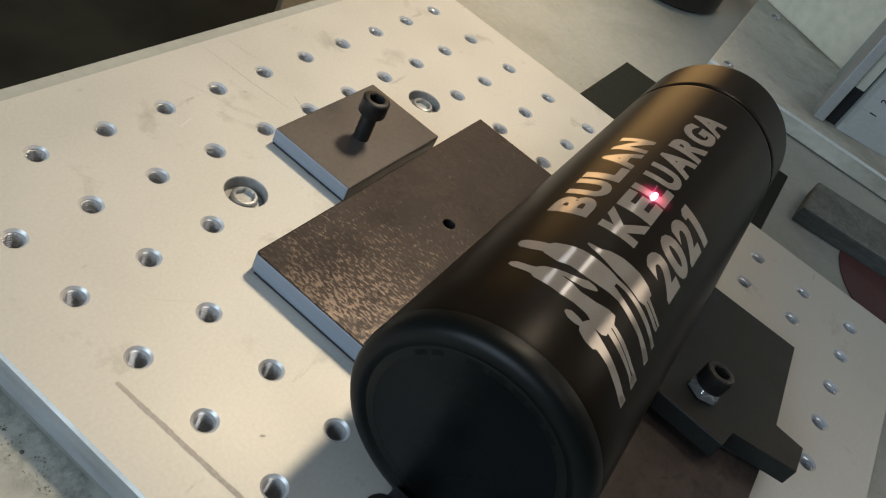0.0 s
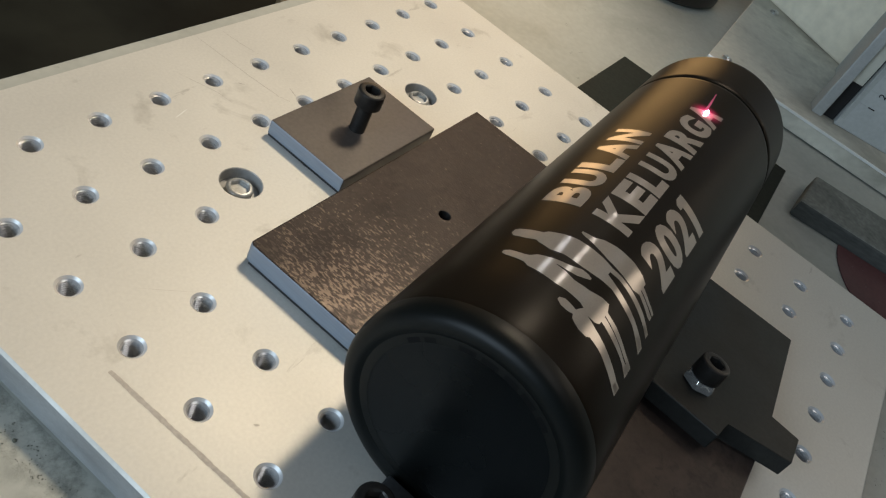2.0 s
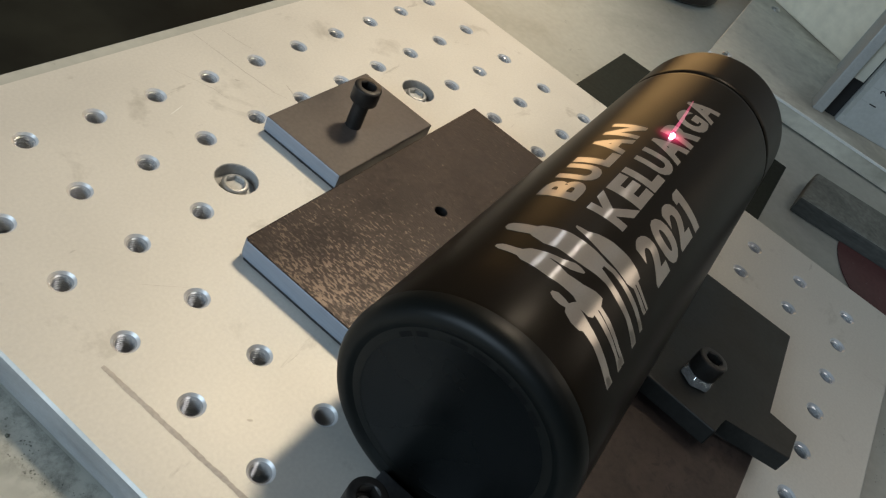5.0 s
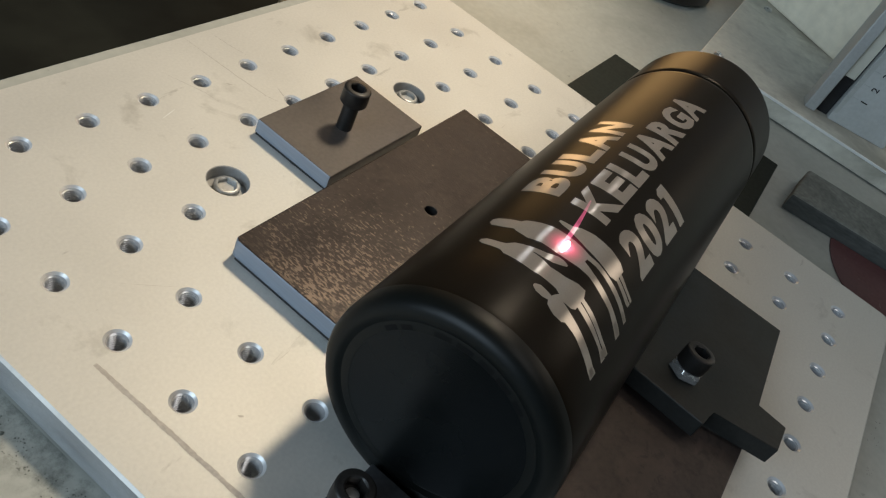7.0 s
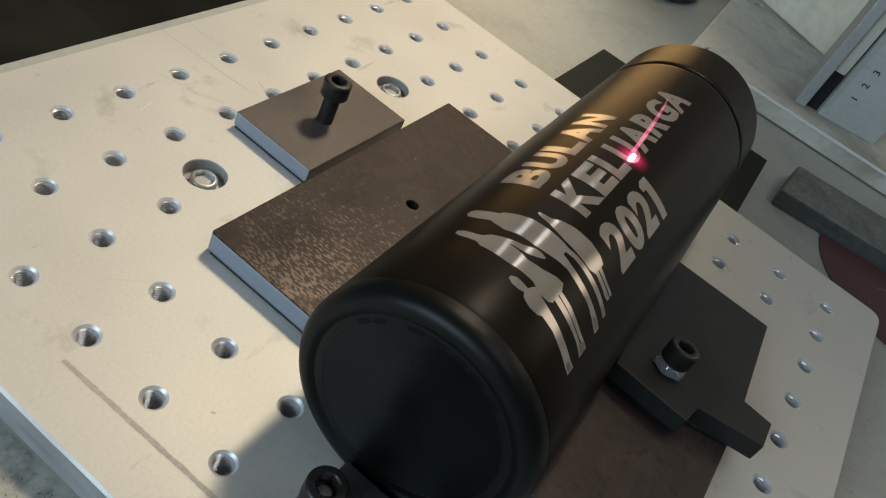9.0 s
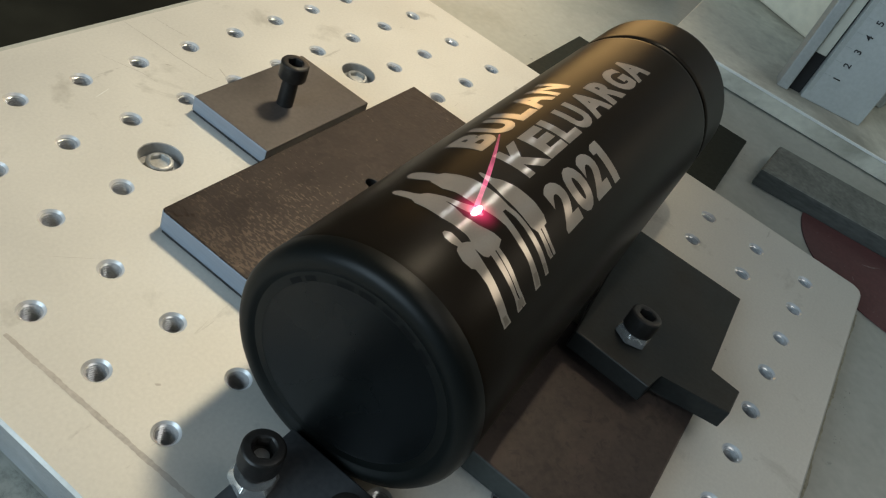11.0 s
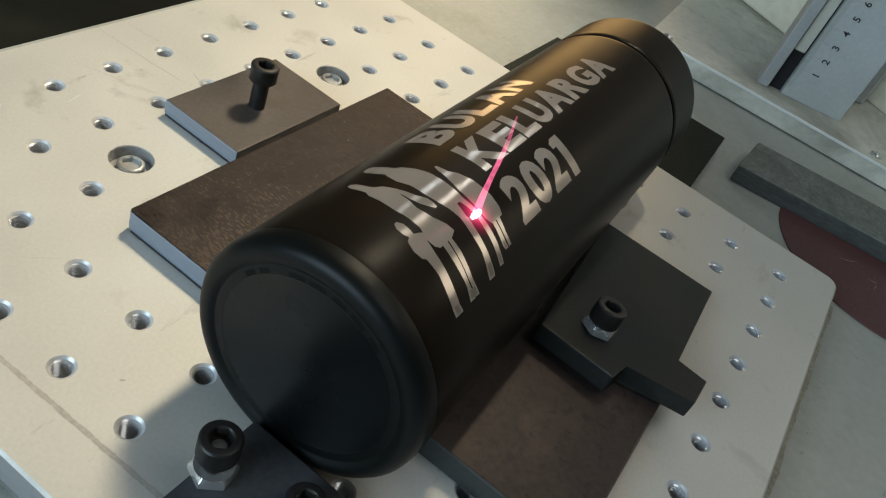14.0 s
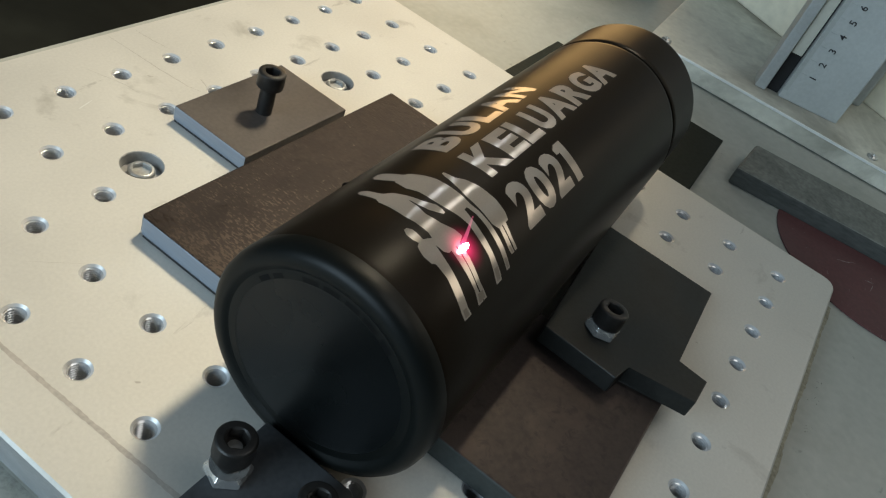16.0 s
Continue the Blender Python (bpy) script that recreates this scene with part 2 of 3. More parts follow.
def plume():
    """Lit smoke that thins out towards its tip."""
    m = bpy.data.materials.new("laser_lit_plume")
    m.use_nodes = True
    n, ln = m.node_tree.nodes, m.node_tree.links
    n.remove(n["Principled BSDF"])
    tc, sx = n.new("ShaderNodeTexCoord"), n.new("ShaderNodeSeparateXYZ")
    ln.new(tc.outputs["Object"], sx.inputs[0])
    fall = n.new("ShaderNodeMapRange")
    fall.inputs["From Min"].default_value, fall.inputs["From Max"].default_value = 0.0, PLUME
    fall.inputs["To Min"].default_value, fall.inputs["To Max"].default_value = 1.1, 0.3
    ln.new(sx.outputs["Z"], fall.inputs["Value"])
    wisps = n.new("ShaderNodeTexNoise")
    wisps.inputs["Scale"].default_value = 500
    ln.new(tc.outputs["Object"], wisps.inputs["Vector"])
    st = n.new("ShaderNodeMath")
    st.operation = "MULTIPLY"
    ln.new(fall.outputs[0], st.inputs[0])
    ln.new(wisps.outputs[0], st.inputs[1])
    em, tr, ad = n.new("ShaderNodeEmission"), n.new("ShaderNodeBsdfTransparent"), n.new("ShaderNodeAddShader")
    em.inputs["Color"].default_value = (1.0, 0.17, 0.34, 1)
    ln.new(st.outputs[0], em.inputs["Strength"])
    ln.new(em.outputs[0], ad.inputs[0])
    ln.new(tr.outputs[0], ad.inputs[1])
    ln.new(ad.outputs[0], n["Material Output"].inputs["Surface"])
    return m


def dust_film():
    """Smeared dust, thickest a little way off the bed's foot, with bare table showing through."""
    m = mat("dust_film", (0.20, 0.21, 0.18), 0.9, 0.0, 0.7, 700, 120, 0.1)
    n, ln = m.node_tree.nodes, m.node_tree.links
    tc, sx = n.new("ShaderNodeTexCoord"), n.new("ShaderNodeSeparateXYZ")
    ln.new(tc.outputs["Object"], sx.inputs[0])
    far = n.new("ShaderNodeMapRange")
    far.interpolation_type = "SMOOTHSTEP"
    far.inputs["From Min"].default_value, far.inputs["From Max"].default_value = -0.0675, -0.0575
    ln.new(sx.outputs["X"], far.inputs["Value"])
    v = n.new("ShaderNodeTexNoise")
    v.inputs["Scale"].default_value, v.inputs["Detail"].default_value, v.inputs["Roughness"].default_value = 150, 9, 0.72
    ln.new(tc.outputs["Object"], v.inputs["Vector"])
    cover = n.new("ShaderNodeMapRange")
    cover.inputs["From Min"].default_value, cover.inputs["From Max"].default_value, cover.inputs["To Max"].default_value = 0.44, 0.72, 0.6
    ln.new(v.outputs[0], cover.inputs["Value"])
    st = n.new("ShaderNodeMath")
    st.operation = "MULTIPLY"
    ln.new(far.outputs[0], st.inputs[0])
    ln.new(cover.outputs[0], st.inputs[1])
    ln.new(st.outputs[0], n["Principled BSDF"].inputs["Alpha"])
    return m


PLUME = 0.031
FILM = dust_film()
HALO, SPARK = plasma(), plume()
SCUFF = mat("dark_scuff", (0.49, 0.465, 0.41), 0.6, 0.1, 0.8, 900, 160, 0.05)
PALE_SCUFF = mat("pale_scuff", (0.34, 0.31, 0.30), 0.7, 0.0, 0.8, 900, 160, 0.05)
RUST = mat("brown_mill_scale", (0.049, 0.036, 0.031), 0.5, 0.3, 0.7, 600, 30, 0.12)
STOP = mat("dark_grey_steel", (0.085, 0.092, 0.10), 0.42, 0.3, 0.75, 600, 40, 0.06)
DARK_END = mat("dark_green_steel_end", (0.045, 0.052, 0.050), 0.45, 0.3, 0.75, 600, 40, 0.06)
stained(ALU, 38, 0.60, 0.72, (0.30, 0.28, 0.24), 0.45)
stained(ALU, 26, 0.66, 0.70, (0.26, 0.24, 0.21), 0.35, (1, 5, 1))
stained(TABLE, 14, 0.50, 0.70, (0.25, 0.25, 0.21), 0.42)
stained(TABLE, 120, 0.66, 0.74, (0.10, 0.11, 0.09), 0.5)
stained(STEP, 9, 0.46, 0.64, (0.20, 0.18, 0.135), 0.65)
stained(STEP, 42, 0.54, 0.72, (0.20, 0.17, 0.12), 0.3)
stained(BLOCK, 75, 0.48, 0.60, (0.020, 0.0145, 0.0135), 0.75)
stained(BLOCK, 210, 0.56, 0.64, (0.016, 0.012, 0.011), 0.7)
stained(RED, 160, 0.66, 0.70, (0.30, 0.26, 0.25), 0.5, (1, 3, 1))
stained(RUST, 40, 0.48, 0.62, (0.075, 0.054, 0.045), 0.7)
stained(RUST, 260, 0.54, 0.64, (0.024, 0.018, 0.016), 0.6)
BAR.node_tree.nodes["Principled BSDF"].inputs["Specular IOR Level"].default_value = 0.2
stained(BAR, 50, 0.50, 0.72, (0.06, 0.063, 0.06), 0.5)
stained(PANEL, 8, 0.50, 0.68, (0.36, 0.31, 0.23), 0.35)
BLACK_OXIDE.node_tree.nodes["Principled BSDF"].inputs["Specular IOR Level"].default_value = 0.3
RESIDUE = mat("grey_pencil_residue", (0.50, 0.465, 0.415), 0.6, 0.2, 0.8, 900, 160, 0.05)


# ---- mesh helpers ----
def finish(name, bm, material, smooth=False):
    me = bpy.data.meshes.new(name)
    bmesh.ops.recalc_face_normals(bm, faces=bm.faces)
    if smooth:
        for fc in bm.faces:
            fc.smooth = True
        for e in bm.edges:
            if len(e.link_faces) == 2 and e.calc_face_angle(0) > radians(32):
                e.smooth = False
    bm.to_mesh(me)
    bm.free()
    for m in material if isinstance(material, (list, tuple)) else [material]:
        me.materials.append(m)
    return me


def part(name, bm, material, parent=None, label="", smooth=False, at=None):
    ob = new(name, finish(name, bm, material, smooth))
    if parent is not None:
        ob.parent = parent
    if at is not None:
        ob.matrix_basis = at
    return tagged(ob, label)


def thing(name, label, category, at=None, group="", kind=""):
    ob = new(name)
    ob.empty_display_size = 0.01
    if at is not None:
        ob.matrix_basis = at
    return tagged(ob, label, category, group, kind)


def loft(rings, cap_start=False, cap_end=False, closed=True):
    bm = bmesh.new()
    vs = [[bm.verts.new(p) for p in r] for r in rings]
    n = len(rings[0])
    for a, b in zip(vs, vs[1:]):
        for k in range(n if closed else n - 1):
            bm.faces.new((a[k], a[(k + 1) % n], b[(k + 1) % n], b[k]))
    if cap_start:
        bm.faces.new(vs[0])
    if cap_end:
        bm.faces.new(vs[-1])
    return bm


def ring(r, z, n=32, cx=0.0, cy=0.0):
    return [(cx + r * math.cos(2 * math.pi * k / n), cy + r * math.sin(2 * math.pi * k / n), z) for k in range(n)]


def hexring(flat, z, n=36):
    out = []
    for k in range(n):
        a = 2 * math.pi * k / n
        r = flat / 2 / math.cos((a + math.pi / 6) % (math.pi / 3) - math.pi / 6)
        out.append((r * math.cos(a), r * math.sin(a), z))
    return out


def prism(outline, z0, z1, bevel=0.0004, jitter=0.0):
    """A plate of that outline with bevelled edges."""
    bm = bmesh.new()
    low = [bm.verts.new((x, y, z0)) for x, y in outline]
    high = [bm.verts.new((x, y, z1)) for x, y in outline]
    n = len(outline)
    bm.faces.new(low[::-1])
    bm.faces.new(high)
    for k in range(n):
        bm.faces.new((low[k], low[(k + 1) % n], high[(k + 1) % n], high[k]))
    if bevel:
        bmesh.ops.bevel(bm, geom=list(bm.edges), offset=bevel, segments=2, affect="EDGES", profile=0.5)
    return bm


def rect(x0, x1, y0, y1):
    return [(x0, y0), (x1, y0), (x1, y1), (x0, y1)]


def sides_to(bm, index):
    """The faces towards -x take the second material."""
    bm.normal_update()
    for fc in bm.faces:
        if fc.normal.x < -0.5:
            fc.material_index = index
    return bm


# ---- the room ----
FLOOR_Z = -0.78


def box(x0, x1, y0, y1, z0, z1, bevel=0.0):
    return prism(rect(x0, x1, y0, y1), z0, z1, bevel)


def room():
    tagged(part("floor", box(-1.9, 2.2, -2.2, 2.2, FLOOR_Z - 0.1, FLOOR_Z, 0), FLOOR), "dark workshop floor under the machine", "floor", kind="structure")
    tagged(part("ceiling", box(-1.9, 2.2, -2.2, 2.2, 1.75, 1.85, 0), WALL), "plain grey workshop ceiling", "ceiling", kind="structure")
    tagged(part("wall_east", box(2.1, 2.2, -2.2, 2.2, FLOOR_Z, 1.75, 0), WALL), "plain grey workshop wall", "wall", kind="structure")
    tagged(part("wall_north", box(-1.9, 2.1, 2.1, 2.2, FLOOR_Z, 1.75, 0), WALL), "plain grey workshop wall", "wall", kind="structure")
    tagged(part("wall_south", box(-1.9, 2.1, -2.2, -2.1, FLOOR_Z, 1.75, 0), WALL), "plain grey workshop wall", "wall", kind="structure")
    west = tagged(part("wall_west", box(-1.9, -1.8, -2.1, -0.35, FLOOR_Z, 1.75, 0), WALL), "plain grey workshop wall with a window opening", "wall", kind="structure")
    part("wall_pier", box(-1.9, -1.8, 1.05, 2.1, FLOOR_Z, 1.75, 0), WALL, west)
    part("wall_sill", box(-1.9, -1.8, -0.35, 1.05, FLOOR_Z, 0.15, 0), WALL, west)
    part("wall_head", box(-1.9, -1.8, -0.35, 1.05, 1.35, 1.75, 0), WALL, west)


room()


# ---- the machine's table, step and column ----
TABLE_Z = -0.0125


def machine():
    t = thing("machine_table", "dusty grey enamelled table of the engraving machine", "machine table", kind="structure")
    part("table_top", box(-0.40, 0.85, -0.75, 0.0421, TABLE_Z - 0.03, TABLE_Z, 0.001), TABLE, t)
    part("table_skirt", box(-0.38, 0.83, -0.73, 0.02, FLOOR_Z, TABLE_Z - 0.03, 0), PANEL, t)
    # grime along the foot of the bed
    rnd = random.Random(4)
    bm = bmesh.new()
    spots = []
    for _ in range(52):
        u = abs(rnd.gauss(0, 0.0035)) + 0.003
        near = rnd.random() < 0.85
        cx, cy = (-0.0515 - u, rnd.uniform(-0.25, 0.02)) if near else (rnd.uniform(0.0, 0.25), -0.2815 - 0.5 * u)
        spread = rnd.uniform(0.0004, 0.0022)
        for _ in range(rnd.randint(4, 26)):
            spots.append((cx + rnd.gauss(0, spread), cy + rnd.gauss(0, 2.2 * spread) if near else cy - abs(rnd.gauss(0, spread))))
    for x, y in spots:
        if x > -0.0512 and y > -0.2758:
            continue
        s = rnd.uniform(0.00008, 0.00022) * (1 + 1.8 * (rnd.random() < 0.06))
        vs = [bm.verts.new((x + s * rnd.uniform(0.6, 1.6) * math.cos(a), y + s * rnd.uniform(0.6, 1.6) * math.sin(a), TABLE_Z + 0.0001)) for a in (0, 1.2, 2.5, 3.8, 5.1)]
        top = bm.verts.new((x, y, TABLE_Z + 0.0001 + s * 0.5))
        for k in range(5):
            bm.faces.new((vs[k], vs[(k + 1) % 5], top))
    tagged(part("swarf", bm, DUST), "dark swarf and dust along the bed's edge", "swarf", kind="stuff")
    part("dust_film", loft([[(-0.0505, y, TABLE_Z + 0.0002), (-0.0680, y, TABLE_Z + 0.0002)] for y in (-0.27, 0.03)], closed=False), FILM, t, "smeared film of dark dust beside the bed")
    strip = []
    for k in range(101):
        x = 0.06 + 0.0019 * k
        w = 0.0009 + 0.0005 * math.sin(k * 0.31) * math.sin(k * 0.123) + rnd.uniform(-0.00025, 0.00025)
        strip.append([(x, -0.2752, TABLE_Z + 0.0001), (x, -0.2786 - w * 0.5, TABLE_Z + 0.0005), (x, -0.2800 - w, TABLE_Z + 0.0001)])
    part("grime_line", loft(strip, closed=False), GRIME, t, "olive-brown grime packed along the bed's edge")

    # raised step that carries the column
    st = thing("column_base", "grey painted steel base plate with a painted-in edge highlight", "base plate", pose(0.401, -0.150, 0, 0, 0, 4.0))
    part("plate", box(0.0014, 0.62, -0.45, 0.037, TABLE_Z + 0.0011, -0.0004, 0.0006), STEP, st)
    # black inset foot paints the shade line where the plate meets the table
    part("contact_shade", box(0.0035, 0.61, -0.445, 0.034, TABLE_Z, TABLE_Z + 0.0012), INK_AND_SHADE, st, "black strip for the shade along the plate's foot")
    part("front_strip", box(0.0, 0.0012, -0.45, 0.037, TABLE_Z + 0.0011, -0.0014, 0.0003), STEP, st, "grey painted front edge")
    # pale strip holding, as colour, the light caught by the edge's bevel
    part("edge_highlight", box(-0.0004, 0.0013, -0.45, 0.037, -0.0013, 0.0003, 0.0004), BRIGHT_EDGE, st, "pale strip for the light along the plate's edge")
    for sy in (0.026, -0.122):
        part("screw", loft([ring(0.0036, 0, 20), ring(0.0036, 0.001, 20), ring(0.0026, 0.002, 20), ring(0.0012, 0.0018, 20), ring(0.0009, 0.0012, 20)], cap_end=True), ZINC, st, "zinc-plated screw", True, pose(0.011, sy, -0.0003))

    part("screw", loft([ring(0.0036, 0, 20), ring(0.0036, 0.001, 20), ring(0.0026, 0.002, 20), ring(0.0012, 0.0018, 20), ring(0.0009, 0.0012, 20)], cap_end=True), ZINC, st, "zinc-plated screw", True, pose(0.1586, 0.0179, -0.0003))

    c = thing("column", "grey anodised column with a slot and a printed centimetre scale", "column", pose(0.424, -0.186, -0.0004, 0, 0, 14))
    part("side_profile", box(0.0, 0.014, -0.0075, 0.0, 0, 0.45, 0.0008), COLUMN, c)
    part("slot", box(0.006, 0.03, -0.0165, -0.0079, 0, 0.45, 0), SLOT, c, "black recessed slot")
    part("slider", box(0.004, 0.03, -0.0155, -0.0085, 0.028, 0.45, 0.0004), SLIDE, c, "pale slide inside the slot")
    sheet = part("scale_sheet", box(0.001, 0.05, -0.0585, -0.0169, 0, 0.45, 0.0008), SCALE, c, "pale sheet with printed numbers")
    for k in range(1, 13):
        tm = text_mesh(str(k), 0.0044, 0.01)
        part("numeral", tm, INK_AND_SHADE, sheet, "black printed numeral", at=Matrix.Translation((0.0007, -0.0285, 0.0100 + 0.01 * k)) @ Matrix(((0, 0, -1, 0), (0, 1, 0, 0), (1, 0, 0, 0), (0, 0, 0, 1))))
    for k in range(0, 13):
        part("tick", box(0.0008, 0.0011, -0.0245, -0.0205, 0.0098 + 0.01 * k, 0.0101 + 0.01 * k), TICK, sheet, "fine printed tick")
    part("edge_strip", box(0.0007, 0.0011, -0.0200, -0.0172, 0.006, 0.45), STRIP, sheet, "darker grey edge strip")
    part("rear_column", box(0.0505, 0.10, -0.080, -0.022, 0, 0.45, 0.002), COLUMN, c)

    back = thing("machine_back_panel", "cream painted panel at the back of the machine", "panel", pose(0.590, -0.09, -0.0004, 0, 0, -27))
    part("panel", box(0.0, 0.012, -0.55, 0.014, 0, 0.165, 0.002), PANEL, back)
    part("top_rail", box(-0.002, 0.016, -0.55, 0.016, 0.1652, 0.172, 0.001), COLUMN, back)


def text_mesh(body, height, bold=0.0, depth=0.00015):
    """The letters as a thin solid, centred, capital height as given, reading along x with up along y."""
    cu = bpy.data.curves.new("text", "FONT")
    cu.body, cu.align_x, cu.offset, cu.extrude, cu.resolution_u = body, "CENTER", bold, 0.0, 4
    ob = new("text", cu)
    dg = bpy.context.evaluated_depsgraph_get()
    me = bpy.data.meshes.new_from_object(ob.evaluated_get(dg))
    bm = bmesh.new()
    bm.from_mesh(me)
    bpy.data.objects.remove(ob)
    bpy.data.curves.remove(cu)
    bpy.data.meshes.remove(me)
    ys = [v.co.y for v in bm.verts]
    s = height / (max(ys) - min(ys))
    y0 = (max(ys) + min(ys)) / 2
    for v in bm.verts:
        v.co = Vector((v.co.x * s, (v.co.y - y0) * s, 0))
    if depth:
        got = bmesh.ops.extrude_face_region(bm, geom=list(bm.faces))
        for v in got["geom"]:
            if isinstance(v, bmesh.types.BMVert):
                v.co.z += depth
    return bm


machine()

# ---- the drilled bed ----
PITCH = 0.025
BORES = {(2, 2): (0.045, -0.045), (6, 2): (0.1545, -0.045)}
BED_T = 0.0125


def bed():
    b = thing("drilled_bed_plate", "bead-blasted aluminium bed plate with rows of threaded holes", "machine bed")
    bm = bmesh.new()

    def cell(cx, cy, hx, hy, r, n=24):
        x0, x1, y0, y1 = cx - PITCH / 2, cx + PITCH / 2, cy - PITCH / 2, cy + PITCH / 2
        angles = [2 * math.pi * k / n for k in range(n)] + [math.atan2(y - hy, x - hx) % (2 * math.pi) for x in (x0, x1) for y in (y0, y1)]
        angles = sorted(set(round(a, 5) for a in angles))
        inner, outer = [], []
        for a in angles:
            c, s = math.cos(a), math.sin(a)
            d = min(((x1 if c > 0 else x0) - hx) / c if abs(c) > 1e-9 else 9, ((y1 if s > 0 else y0) - hy) / s if abs(s) > 1e-9 else 9)
            inner.append(bm.verts.new((hx + r * c, hy + r * s, 0)))
            outer.append(bm.verts.new((hx + d * c, hy + d * s, 0)))
        for k in range(len(angles)):
            q = (k + 1) % len(angles)
            bm.faces.new((inner[k], outer[k], outer[q], inner[q]))

    for i in range(-1, 10):
        for j in range(0, 11):
            x, y = PITCH * i, -PITCH * j
            hx, hy = BORES.get((i, j), (x, y))
            cell(x, y, hx, hy, 0.0075 if (i, j) in BORES else 0.0038, 32 if (i, j) in BORES else 24)
    ix0, ix1, iy0, iy1 = -0.0375, 0.2375, -0.2625, 0.0125
    x0, x1, y0, y1, r = -0.05, 0.25, -0.275, 0.025, 0.006
    loop = []
    for cx, cy, a0 in ((x1 - r, y1 - r, 0), (x0 + r, y1 - r, 90), (x0 + r, y0 + r, 180), (x1 - r, y0 + r, 270)):
        for k in range(7):
            a = radians(a0 + 15 * k)
            loop.append((cx, cy, math.cos(a), math.sin(a)))
    ch = 0.0008
    rings = []
    for rr, z in ((r - ch, 0), (r, -ch), (r, -BED_T + ch), (r - ch, -BED_T)):
        rings.append([bm.verts.new((cx + rr * c, cy + rr * s, z)) for cx, cy, c, s in loop])
    corner = [bm.verts.new((x, y, 0)) for x, y in ((ix1, iy1), (ix0, iy1), (ix0, iy0), (ix1, iy0))]
    n = len(loop)
    for k in range(n):
        q = (k + 1) % n
        a, c = corner[k // 7], corner[q // 7]
        bm.faces.new((rings[0][k], rings[0][q], a) if a == c else (rings[0][k], rings[0][q], c, a))
        for i, (u, w) in enumerate(zip(rings, rings[1:])):
            fc = bm.faces.new((u[k], u[q], w[q], w[k]))
            fc.material_index = 2 if i == 0 else 1
    bmesh.ops.remove_doubles(bm, verts=bm.verts, dist=0.000002)
    part("plate", bm, [ALU, ALU_EDGE, RIM], b)
    # one threaded hole, shared by all
    prof = [(0.0038, 0.0), (0.00374, -0.00006), (0.00305, -0.0007)]
    z = -0.0008
    while z > -0.0100:
        prof += [(0.0034, z - 0.00005), (0.0026, z - 0.00045), (0.0026, z - 0.00052), (0.0034, z - 0.00095)]
        z -= 0.001
    bm = loft([ring(rr, zz, 24) for rr, zz in prof], cap_end=True)
    for fc in bm.faces:
        fc.material_index = 1 if fc.calc_center_median().z < -0.0008 else 0
    hole = finish("threaded_hole", bm, [THREAD, CUT_THREAD], True)
    bore = finish("counterbore", loft([ring(rr, zz, 32) for rr, zz in ((0.0075, 0), (0.0072, -0.0003), (0.0071, -0.0046), (0.0035, -0.0046))], cap_end=True), BORE, True)
    for i in range(-1, 10):
        for j in range(0, 11):
            if (i, j) in BORES:
                continue
            ob = new("threaded_hole", hole)
            ob.parent, ob.location = b, (PITCH * i, -PITCH * j, 0)
            ob.rotation_euler.z = (i * 7 + j * 3) % 6
    for hx, hy in BORES.values():
        ob = new("counterbore", bore)
        ob.parent, ob.location = b, (hx, hy, 0)
        part("mounting_screw", screw_head(0.0046, 0.0030, 0.0058), SCREW, ob, "bright socket screw sunk in its counterbore", True, pose(0, 0, -0.0046, 0, 0, 12))
    # dull rubbed line and scuffs on the plate
    strip = []
    for k in range(61):
        u = k / 60
        w = (0.0007 + 0.00008 * math.sin(k * 0.9) + 0.0001 * math.sin(k * 2.7)) * min(1, 0.75 + 3 * u)
        xa = -0.0342 + 0.0015 * u + 0.00005 * math.sin(k * 0.55)
        strip.append([(xa - w, -0.0775 - 0.068 * u, 0.00005), (xa + w, -0.0775 - 0.068 * u, 0.00005)])
    line = loft(strip, closed=False)
    for pts, half in (([(0.0880, 0.0243), (0.0890, 0.0120), (0.0902, -0.004), (0.0920, -0.018), (0.0940, -0.023)], 0.00016), ([(0.1010, 0.022), (0.1022, 0.013), (0.1042, 0.005)], 0.00013),
                      ([(0.1002, -0.0158), (0.0982, -0.022)], 0.0002), ([(0.083, -0.005), (0.0836, -0.0062), (0.0846, -0.007)], 0.0004), ([(-0.0172, -0.1122), (-0.0164, -0.1136)], 0.0005),
                      ([(0.1458, -0.2325), (0.1463, -0.2338)], 0.0003), ([(0.0655, 0.009), (0.0715, -0.006), (0.0725, -0.014)], 0.00011), ([(-0.012, -0.060), (0.002, -0.072)], 0.00009)):
        rows = []
        for k in range(4 * len(pts) - 3):
            a, b2 = pts[k // 4], pts[min(len(pts) - 1, k // 4 + 1)]
            u = (k % 4) / 4
            w = half * (1 - 0.8 * abs(2 * k / (4 * len(pts) - 4) - 1) ** 2)
            x, y = a[0] + (b2[0] - a[0]) * u + 0.0002 * math.sin(3.1 * k), a[1] + (b2[1] - a[1]) * u
            rows.append([(x - w, y, 0.00005), (x + w, y, 0.00005)])
        part("scratch", loft(rows, closed=False), SCUFF, b, "thin dark scratch on the plate")
    part("scratch", loft([[(0.0475, -0.0102, 0.00006), (0.0476, -0.0103, 0.00006)], [(0.0509, -0.0092, 0.00006), (0.0511, -0.0095, 0.00006)], [(0.0546, -0.0083, 0.00006), (0.0547, -0.0084, 0.00006)]], closed=False), BRIGHT_EDGE, b, "short bright scratch on the plate")
    part("rubbed_line", line, RESIDUE, b, "dull grey rubbed line on the plate")
    return b


